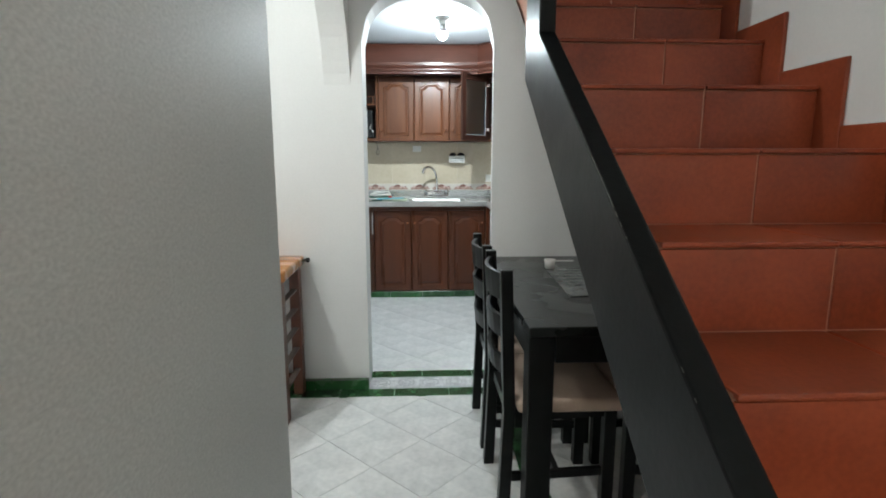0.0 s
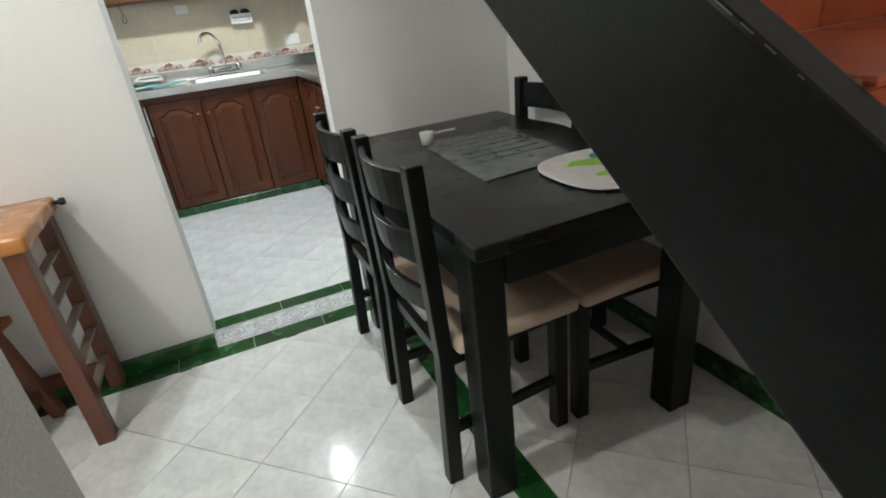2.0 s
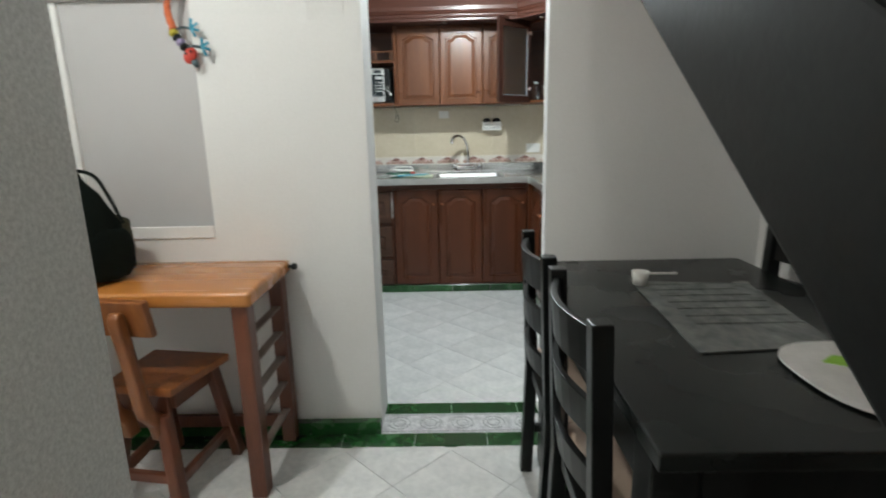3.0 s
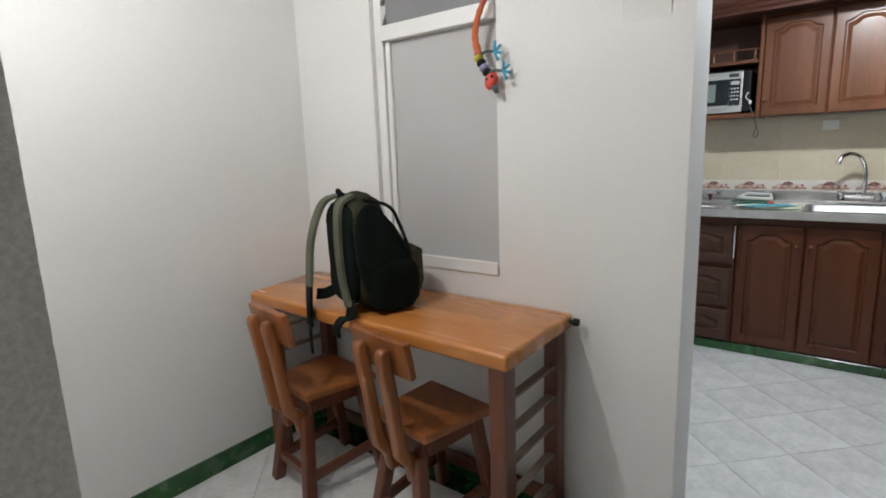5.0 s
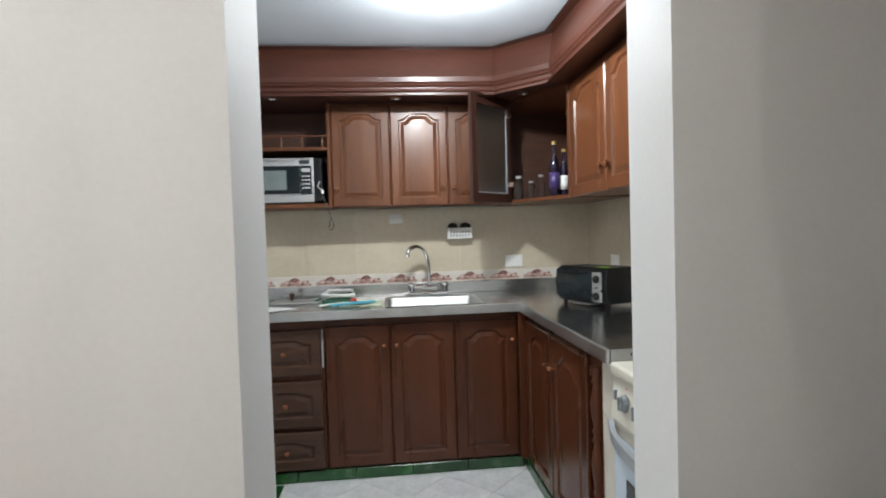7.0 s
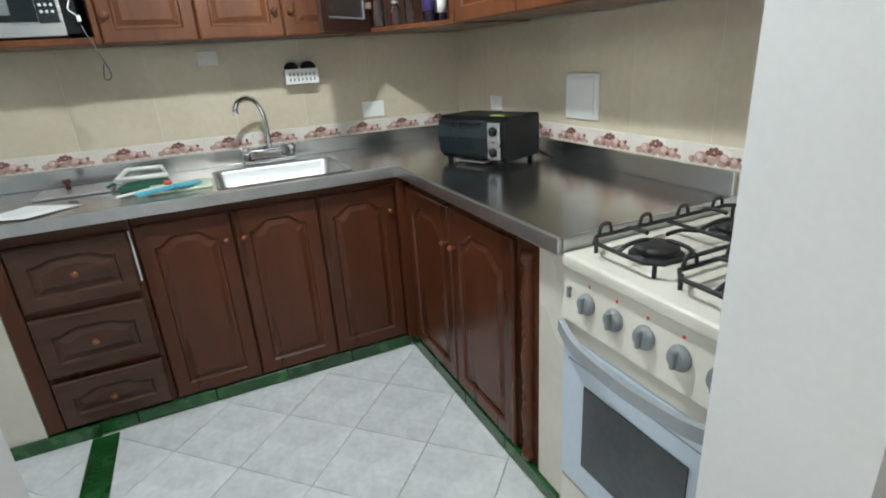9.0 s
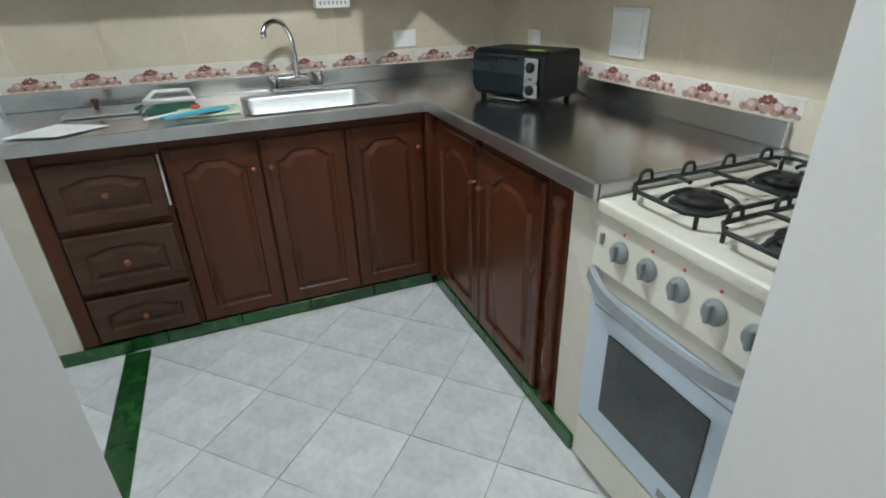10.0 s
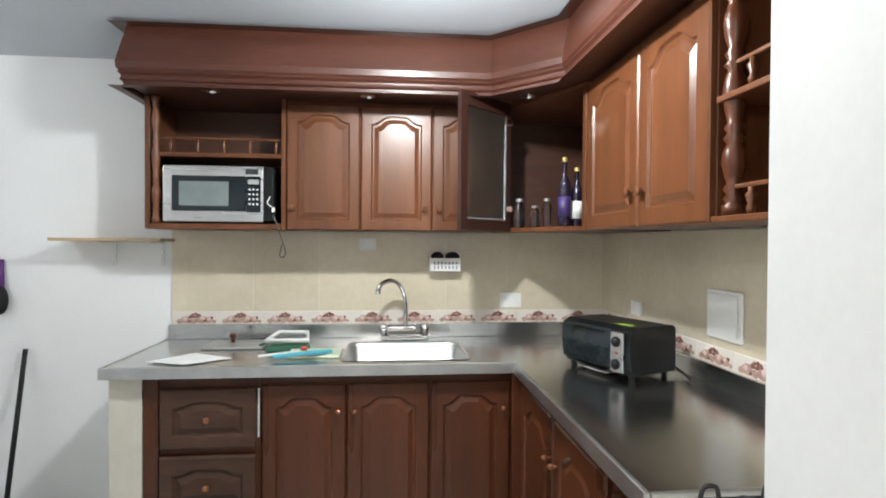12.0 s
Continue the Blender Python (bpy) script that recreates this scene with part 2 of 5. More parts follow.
def box(x0, x1, y0, y1, z0, z1, bevel=0.0, seg=2, bm=None):
    own = bmesh.new()
    bmesh.ops.create_cube(own, size=1)
    own.transform(Matrix.Translation(((x0 + x1) / 2, (y0 + y1) / 2, (z0 + z1) / 2)) @ Matrix.Diagonal((abs(x1 - x0), abs(y1 - y0), abs(z1 - z0), 1)))
    if bevel:
        bmesh.ops.bevel(own, geom=list(own.edges), offset=bevel, segments=seg, affect="EDGES", profile=0.6)
    return join(bm, own)


def join(bm, own):
    if bm is None:
        return own
    me = bpy.data.meshes.new("scratch")
    own.to_mesh(me)
    own.free()
    bm.from_mesh(me)
    bpy.data.meshes.remove(me)
    return bm


def lathe(profile, at, axis=(0, 0, 1), seg=20, bm=None):
    """A turned shape: profile of (radius, height) along the axis from the point."""
    own = bmesh.new()
    rings = []
    for r, h in profile:
        rings.append([own.verts.new((r * math.cos(2 * math.pi * k / seg), r * math.sin(2 * math.pi * k / seg), h)) for k in range(seg)])
    for a, b in zip(rings, rings[1:]):
        for k in range(seg):
            own.faces.new((a[k], a[(k + 1) % seg], b[(k + 1) % seg], b[k]))
    own.faces.new(rings[0][::-1])
    own.faces.new(rings[-1])
    own.transform(Matrix.Translation(at) @ Vector((0, 0, 1)).rotation_difference(Vector(axis)).to_matrix().to_4x4())
    return join(bm, own)


def tube(points, radius, seg=8, bm=None, closed=False):
    """A round rod along the points; radius is one number or one for each point."""
    pts = [Vector(p) for p in points]
    rad = radius if isinstance(radius, (list, tuple)) else [radius] * len(pts)
    own = bmesh.new()
    rings, side = [], None
    for k, p in enumerate(pts):
        a, b = (pts[k - 1], pts[(k + 1) % len(pts)]) if closed else (pts[max(k - 1, 0)], pts[min(k + 1, len(pts) - 1)])
        way = (b - a).normalized()
        if side is None:
            side = way.orthogonal().normalized()
        side = (side - way * side.dot(way)).normalized()
        up = way.cross(side)
        rings.append([own.verts.new(p + rad[k] * (math.cos(2 * math.pi * j / seg) * side + math.sin(2 * math.pi * j / seg) * up)) for j in range(seg)])
    pairs = list(zip(rings, rings[1:])) + ([(rings[-1], rings[0])] if closed else [])
    for a, b in pairs:
        for k in range(seg):
            own.faces.new((a[k], a[(k + 1) % seg], b[(k + 1) % seg], b[k]))
    if not closed:
        own.faces.new(rings[0][::-1])
        own.faces.new(rings[-1])
    return join(bm, own)


def smooth_path(points, steps=6):
    """Catmull-Rom points through the given ones."""
    p = [Vector(q) for q in points]
    p = [2 * p[0] - p[1], *p, 2 * p[-1] - p[-2]]
    out = []
    for k in range(1, len(p) - 2):
        for s in range(steps):
            t = s / steps
            out.append(0.5 * (2 * p[k] + (p[k + 1] - p[k - 1]) * t + (2 * p[k - 1] - 5 * p[k] + 4 * p[k + 1] - p[k + 2]) * t * t + (3 * p[k] - p[k - 1] - 3 * p[k + 1] + p[k + 2]) * t ** 3))
    return [*out, p[-2]]


def prism(outline, depth, bevel=0.0, bm=None):
    """A solid from an outline of world points, pushed along the vector depth."""
    own = bmesh.new()
    face = own.faces.new([own.verts.new(p) for p in outline])
    got = bmesh.ops.extrude_face_region(own, geom=[face])
    bmesh.ops.translate(own, verts=[v for v in got["geom"] if isinstance(v, bmesh.types.BMVert)], vec=depth)
    bmesh.ops.recalc_face_normals(own, faces=own.faces)
    if bevel:
        bmesh.ops.bevel(own, geom=list(own.edges), offset=bevel, segments=2, affect="EDGES", profile=0.6)
    return join(bm, own)


def ellipsoid(at, size, seg=16, bm=None, turn=None):
    own = bmesh.new()
    bmesh.ops.create_uvsphere(own, u_segments=seg, v_segments=max(seg // 2, 6), radius=1)
    own.transform(Matrix.Translation(at) @ (turn or Matrix.Identity(4)) @ Matrix.Diagonal((*size, 1)))
    return join(bm, own)


def beam(a, b, w, d, side=(1, 0, 0), bevel=0.004, bm=None):
    """A squared bar from a to b, w wide along side and d deep across it."""
    a, b = Vector(a), Vector(b)
    way = (b - a).normalized()
    s = (Vector(side) - way * Vector(side).dot(way)).normalized()
    u = way.cross(s)
    return prism([a + s * i * w / 2 + u * j * d / 2 for i, j in ((-1, -1), (1, -1), (1, 1), (-1, 1))], b - a, bevel, bm)


def raised_panel(o, u, n, w, h, t=0.02, margin=0.055, arch=0.05):
    """A cabinet door or drawer front: slab with a raised panel whose top is a cathedral arch. o: lower corner, u: width way, n: outwards."""
    o, u, n, up = Vector(o), Vector(u), Vector(n), Vector((0, 0, 1))
    own = bmesh.new()
    steps = 22

    def loop(m, depth, square=False, inset=0.0):
        pts = [(m, m), (w - m, m)]
        for k in range(steps + 1):
            f = 1 - k / steps
            x = m + f * (w - 2 * m)
            q = min(max((0.44 - abs(f - 0.5)) / 0.27, 0.0), 1.0)
            rise = arch * (q * q * (3 - 2 * q) * 0.86 + 0.14 * (1 - (2 * f - 1) ** 2))
            pts.append((x, h - m - arch + rise))
        if square:
            pts = [(inset, inset), (w - inset, inset)] + [(inset + (1 - k / steps) * (w - 2 * inset), h - inset) for k in range(steps + 1)]
        return [own.verts.new(o + u * x + up * z + n * depth) for x, z in pts]

    loops = [loop(0, -t, True), loop(0, -0.005, True), loop(0, 0, True, 0.006), loop(margin, 0), loop(margin + 0.006, -0.009), loop(margin + 0.014, -0.009), loop(margin + 0.034, -0.001)]
    for a, b in zip(loops, loops[1:]):
        for k in range(len(a)):
            own.faces.new((a[k], a[(k + 1) % len(a)], b[(k + 1) % len(b)], b[k]))
    own.faces.new(loops[-1])
    own.faces.new(loops[0][::-1])
    return own


def knob_mesh(at, n, r=0.013):
    return lathe([(r * 0.5, 0), (r * 0.45, 0.008), (r * 0.8, 0.012), (r, 0.018), (r * 0.9, 0.024), (r * 0.4, 0.028)], at, n, 12)


# ---- the shell ----
CEILING_Z, BACK_Y, KIT_Y = 2.32, 3.224, 3.423
ARCH_X0, ARCH_X1, ARCH_SPRING, ARCH_TOP = 0.137, 0.826, 1.865, 2.13
LEFT_X, RIGHT_X, KBACK_Y = -1.53, 1.68, 5.78
UNDER_X, STAIR_X1 = 1.655, 1.535

structure("floor", box(-2.0, 1.95, -1.6, 6.0, -0.12, -0.004), GROUT, "grey grout bed under pale floor tiles", "floor")


def wall_with_openings(name, y0, y1, x0, x1, top, openings, mat, label):
    """A wall across x; each opening is its outline of (x, z), counter-clockwise. The wall is cut as vertical strips."""
    bm = bmesh.new()
    for oy, flip in ((y0, False), (y1, True)):
        xs = sorted({x0, x1, *(p[0] for o in openings for p in o["top"])})
        for a, b in zip(xs, xs[1:]):
            mid = (a + b) / 2
            hole = next((o for o in openings if o["top"][0][0] < mid < o["top"][-1][0]), None)
            spans = []
            if hole is None:
                spans.append(((a, 0), (b, 0), (b, top), (a, top)))
            else:
                zt = {round(p[0], 5): p[1] for p in hole["top"]}
                if hole["sill"] > 0:
                    spans.append(((a, 0), (b, 0), (b, hole["sill"]), (a, hole["sill"])))
                spans.append(((a, zt[round(a, 5)]), (b, zt[round(b, 5)]), (b, top), (a, top)))
            for s in spans:
                vs = [bm.verts.new((x, oy, z)) for x, z in s]
                bm.faces.new(vs if not flip else vs[::-1])
    for o in openings:
        pts = [(o["top"][0][0], o["sill"]), *o["top"], (o["top"][-1][0], o["sill"])]
        if o["sill"] > 0:
            pts.append(pts[0])
        for p, q in zip(pts, pts[1:]):
            bm.faces.new([bm.verts.new(v) for v in ((p[0], y0, p[1]), (q[0], y0, q[1]), (q[0], y1, q[1]), (p[0], y1, p[1]))])
    bm.faces.new([bm.verts.new(v) for v in ((x0, y0, top), (x1, y0, top), (x1, y1, top), (x0, y1, top))])
    for x in (x0, x1):
        bm.faces.new([bm.verts.new(v) for v in ((x, y0, 0), (x, y1, 0), (x, y1, top), (x, y0, top))])
    bmesh.ops.remove_doubles(bm, verts=bm.verts, dist=1e-5)
    for v in bm.verts:  # the right reveal is slightly splayed
        if 0.48 < v.co.x < ARCH_X1 + 0.001:
            v.co.x += (0.014 if v.co.y > y0 + 0.1 else -0.008) * (v.co.x - 0.48) / (ARCH_X1 - 0.48)
    return structure(name, bm, mat, label, "wall")


arch_curve = []
for k in range(25):
    f = k / 24
    q = 2 * f - 1
    arch_curve.append((ARCH_X0 + f * (ARCH_X1 - ARCH_X0), ARCH_SPRING + (ARCH_TOP - ARCH_SPRING) * (1 - abs(q) ** 2.6) ** (1 / 2.0)))
WIN_X0, WIN_X1, WIN_SILL, WIN_TOP = -1.068, -0.485, 0.853, 2.17
wall_with_openings("wall_back", BACK_Y, KIT_Y, LEFT_X - 0.1, 1.8, CEILING_Z,
                   [{"sill": WIN_SILL, "top": [(WIN_X0, WIN_TOP), (WIN_X1, WIN_TOP)]}, {"sill": 0, "top": arch_curve}],
                   WALL, "white painted wall with an arched kitchen opening and a window")
structure("wall_left", box(LEFT_X - 0.1, LEFT_X, 1.48, BACK_Y, 0, CEILING_Z), WALL, "white painted dining room wall", "wall")
structure("wall_near", box(-0.06, 0.073, -1.5, 1.73, 0, CEILING_Z), SHADEDWALL, "painted passage wall, greyed for shade, ending in a corner", "wall")
structure("wall_return", box(LEFT_X - 0.1, -0.0605, 1.36, 1.48, 0, CEILING_Z), WALL, "white painted wall closing the dining room", "wall")
structure("wall_stair", box(UNDER_X, UNDER_X + 0.14, -1.5, BACK_Y, 0, 3.9), WALL, "white painted wall beside the stairs", "wall")
structure("wall_stair_lining", prism([(STAIR_X1, y, z) for y, z in ((-1.499, 0), (-0.15, 0), (BACK_Y - 0.001, 2.06), (BACK_Y - 0.001, 3.899), (-1.499, 3.899))], Vector((UNDER_X - STAIR_X1 - 0.001, 0, 0))), WALL, "white plastered wall above the steps", "wall")
structure("wall_hall_end", box(-0.06, RIGHT_X + 0.12, -1.62, -1.5, 0, 3.9), WALL, "white painted wall at the end of the hall", "wall")
structure("wall_stair_top", box(0.75, RIGHT_X + 0.12, BACK_Y, BACK_Y + 0.12, CEILING_Z, 3.9), WALL, "white painted wall above the stairs", "wall")
structure("wall_stair_side", box(0.75, 0.82, -1.5, BACK_Y, CEILING_Z + 0.1, 3.9), WALL, "white painted upper stairwell wall", "wall")
structure("wall_kitchen_back", box(-2.0, 1.8, KBACK_Y, KBACK_Y + 0.12, 0, CEILING_Z), WALL, "white painted kitchen back wall", "wall")
structure("wall_kitchen_right", box(RIGHT_X, RIGHT_X + 0.12, KIT_Y, KBACK_Y, 0, CEILING_Z), WALL, "white painted kitchen side wall", "wall")
structure("wall_kitchen_left", box(-2.0, -1.9, KIT_Y, KBACK_Y, 0, CEILING_Z), WALL, "white painted kitchen side wall", "wall")
structure("wall_kitchen_near", box(-2.0, LEFT_X - 0.1, BACK_Y, KIT_Y, 0, CEILING_Z), WALL, "white painted wall", "wall")
structure("ceiling", box(LEFT_X - 0.1, 0.82, -1.5, KIT_Y, CEILING_Z + 0.001, CEILING_Z + 0.1), CEIL, "white painted ceiling", "ceiling")
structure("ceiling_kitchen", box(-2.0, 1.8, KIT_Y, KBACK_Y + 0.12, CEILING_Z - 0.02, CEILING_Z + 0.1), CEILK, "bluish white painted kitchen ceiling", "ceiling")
structure("ceiling_stairwell", box(0.75, 1.81, -1.5, BACK_Y + 0.12, 3.9, 4.0), CEIL, "white painted ceiling over the stairs", "ceiling")

# The rib of an arch that springs from the back wall and lands on the near wall
RIB_X0, RIB_X1 = -0.06, 0.075
rib = [(0, BACK_Y, CEILING_Z)]
for k in range(17):
    a = math.pi / 2 * k / 16
    rib.append((0, BACK_Y - 0.62 * (1 - math.cos(a)) - 0.06 * math.sin(a), 1.652 + (CEILING_Z - 0.10 - 1.652) * math.sin(a)))
rib += [(0, 1.731, CEILING_Z - 0.10), (0, 1.731, CEILING_Z)]
structure("beam_arch", prism([(RIB_X0, y, z) for _, y, z in rib], Vector((RIB_X1 - RIB_X0, 0, 0))), WALL, "white plastered arch rib springing from the wall", "arch")

# ---- stairs ----
STEP_Y, STEP_Z, GO, RISE = 1.592, 1.292, 0.256, 0.1745
STAIR_X0 = 0.868
stairs = thing("staircase", (1.25, 0.0, 0), "steep staircase of red terracotta tiles with a black stringer", "staircase")


def nose(k):
    return STEP_Y + GO * k, STEP_Z + RISE * k


prof = []
for k in range(-7, 8):
    y, z = nose(k)
    prof += [(y + 0.004, z - RISE - 0.004), (y + 0.004, z - 0.004)]
prof.append((nose(8)[0], nose(7)[1] - 0.004))
prof += [(nose(8)[0], 1.05 + 0.735 * (nose(8)[0] - 1.6)), (1.6 - 1.05 / 0.735, 0.0), (nose(-7)[0] + 0.012, 0.0)]
prof = [(y, max(z, 0.0)) for y, z in prof]
clean = []
for p in prof:
    if p not in clean:
        clean.append(p)
part("step_core", prism([(STAIR_X0, y, z) for y, z in clean], Vector((STAIR_X1 - 0.002 - STAIR_X0, 0, 0))), REDGROUT, stairs, "pinkish joint mortar")
for k in range(-7, 8):
    y, z = nose(k)
    split = 1.205
    for a, b in ((STAIR_X0, split - 0.002), (split + 0.002, STAIR_X1 - 0.014)):
        part("riser_tile", box(a, b, y, y + 0.0115, max(z - RISE + 0.002, 0.002), z - 0.014, 0.0015, 1), RED, stairs)
        part("tread_tile", box(a, b, y - 0.008, y + GO + 0.006, z - 0.0115, z, 0.005, 2), RED, stairs)
    # stepped skirting on the wall beside
    part("skirting_tile", box(STAIR_X1 - 0.013, STAIR_X1 - 0.001, y - 0.09, y + GO - 0.092, max(z - RISE + 0.001, 0.001), z + 0.062, 0.002, 1), RED, stairs)


STR_X0, STR_X1 = 0.812, 0.866


def low_z(y):
    return 0.99 + 0.735 * (y - 1.6)


def top_z(y):
    return 1.150 + 0.69 * (y - 1.396)


y_low, y_top = 1.6 - 0.99 / 0.735, 1.396 - 1.150 / 0.69
string_line = [(STR_X0, y_low, 0.0), (STR_X0, 2.36, low_z(2.36)), (STR_X0, 2.36, CEILING_Z - 0.002), (STR_X0, 2.145, CEILING_Z - 0.002), (STR_X0, 2.145, top_z(2.145)), (STR_X0, y_top, 0.0)]
part("stringer", prism(string_line, Vector((STR_X1 - STR_X0, 0, 0)), 0.006), STRING, stairs, "black painted wooden stringer with worn edges")

for y, ln in ((1.356, 0.006), (1.384, 0.012), (1.408, 0.014), (1.432, 0.022), (1.456, 0.030), (1.488, 0.036), (1.527, 0.020), (1.549, 0.026), (1.66, 0.006), (1.83, 0.008), (1.12, 0.008), (1.08, 0.006)):
    part("worn_chip", beam((STR_X0 + 0.0022, y, top_z(y) - 0.0024), (STR_X0 + 0.0022, y + ln, top_z(y + ln) - 0.0024), 0.0022, 0.0018, (1, 0, 0), 0), CHIP, stairs, "pale chipped edge")

# ---- dining table and its chairs ----
TABLE_Z = 0.775
TX0, TX1, TY0, TY1 = 0.752, 1.49, 1.888, 3.06
table = thing("dining_table", ((TX0 + TX1) / 2, (TY0 + TY1) / 2, 0), "black lacquered wooden dining table pushed under the stairs", "table")
part("tabletop", box(TX0, TX1, TY0, TY1, TABLE_Z - 0.032, TABLE_Z, 0.006, 3), BLACKTOP, table)
for x in (TX0 + 0.055, TX1 - 0.055):
    for y in (TY0 + 0.10, TY1 - 0.10):
        part("leg", box(x - 0.041, x + 0.041, y - 0.041, y + 0.041, 0, TABLE_Z - 0.033, 0.005), BLACK, table)
for y in (TY0 + 0.066, TY1 - 0.066):
    part("apron", box(TX0 + 0.097, TX1 - 0.097, y - 0.012, y + 0.012, TABLE_Z - 0.135, TABLE_Z - 0.033, 0.003), BLACK, table)
for x in (TX0 + 0.03, TX1 - 0.03):
    part("apron", box(x - 0.012, x + 0.012, TY0 + 0.142, TY1 - 0.142, TABLE_Z - 0.135, TABLE_Z - 0.033, 0.003), BLACK, table)


def dining_chair():
    """Built with its back at x = 0, the seat towards +x, its width along y."""
    c = thing("dining_chair", (0, 0, 0), "black ladder-back dining chair with a beige cushion at the table", "chair", "chairs round the dining table")
    half, front = 0.187, 0.165
    for y in (-half, half):
        part("leg", prism([(p[0], y - 0.021, p[1]) for p in ((-0.05, 0), (-0.008, 0), (0.006, 0.42), (-0.012, 0.915), (-0.052, 0.915), (-0.034, 0.42))], Vector((0, 0.042, 0)), 0.004), BLACK, c, "tall back post")
        part("leg", box(0.325, 0.367, y * front / half - 0.021, y * front / half + 0.021, 0, 0.425, 0.004), BLACK, c)
        part("stretcher", beam((-0.002, y, 0.175), (0.326, y * front / half, 0.175), 0.020, 0.030, (0, 1, 0), 0.003), BLACK, c)
        part("seat_rail", beam((0.0, y, 0.405), (0.326, y * front / half, 0.405), 0.024, 0.040, (0, 1, 0), 0.003), BLACK, c)
    part("stretcher", box(0.155, 0.175, -half + 0.022, half - 0.022, 0.165, 0.188, 0.003), BLACK, c)
    for x in (-0.006, 0.347):
        part("seat_rail", box(x - 0.012, x + 0.012, -front + 0.022, front - 0.022, 0.385, 0.424, 0.003), BLACK, c)
    for z0, z1 in ((0.80, 0.895), (0.665, 0.745), (0.53, 0.60)):
        line = []
        lean = -0.028 * (z0 - 0.42) / 0.5
        for k in range(9):
            f = k / 8
            line.append((lean - 0.006 - 0.035 * math.sin(math.pi * f), -half + 0.018 + f * (2 * half - 0.036)))
        outline = [(x - 0.008, y, z0) for x, y in line] + [(x + 0.008, y, z0) for x, y in reversed(line)]
        part("back_slat", prism(outline, Vector((-0.008, 0, z1 - z0)), 0.002), BLACK, c, "curved black slat")
    cushion = box(0.01, 0.378, -half - 0.042, half + 0.042, 0.427, 0.474, 0.018, 3)
    part("seat_cushion", cushion, CUSHION, c, "beige fabric cushion", True)
    return c


first = dining_chair()
first.matrix_basis = pose(0.742, 2.258, 0, 0, 0, 0)
copy_thing(first, pose(0.742, 2.752, 0, 0, 0, 0))
copy_thing(first, pose(1.51, 2.752, 0, 0, 0, 180))
copy_thing(first, pose(1.51, 2.255, 0, 0, 0, 180))

# ---- wall table with two chairs ----
BAR_Z = 0.763
bar = thing("wall_table", (-0.85, 2.97, 0), "narrow honey-coloured wooden table with ladder ends against the wall", "table")
top = prism([(-1.445, 2.805, BAR_Z - 0.052), (-0.192, 2.768, BAR_Z - 0.052), (-0.196, 3.216, BAR_Z - 0.052), (-1.505, 3.216, BAR_Z - 0.052)], Vector((0, 0, 0.052)))
bmesh.ops.bevel(top, geom=list(top.edges), offset=0.014, segments=4, affect="EDGES", profile=0.5)
part("tabletop", top, OAK, bar, "thick varnished top with rounded edges", True)
for x, yf in ((-1.40, 2.87), (-0.240, 2.822)):
    for y, w in ((yf, 0.032), (3.165, 0.028)):
        part("leg", box(x - 0.027, x + 0.027, y - w, y + w, 0, BAR_Z - 0.0525, 0.006), OAKDARK, bar, "reddish wooden post")
    for z in (0.15, 0.27, 0.38, 0.485, 0.59):
        part("rung", box(x - 0.015, x + 0.015, yf + 0.033, 3.1365, z - 0.005, z + 0.005, 0.003, 2), SLAT, bar, "flat wooden rung with its grey sheen in the colour")
# dark strip added for the shaded band above the skirting, not a real rail
part("shadow_strip", box(-1.372, -0.268, 3.155, 3.18, 0.06, 0.11, 0.004), OAKDARK, bar)
peg = lathe([(0.007, 0), (0.007, 0.022), (0.013, 0.024), (0.013, 0.04), (0.004, 0.043)], (-0.204, 3.185, BAR_Z - 0.022), (1, 0, 0), 12)
part("peg", peg, BLACKPLASTIC, bar, "black end peg")


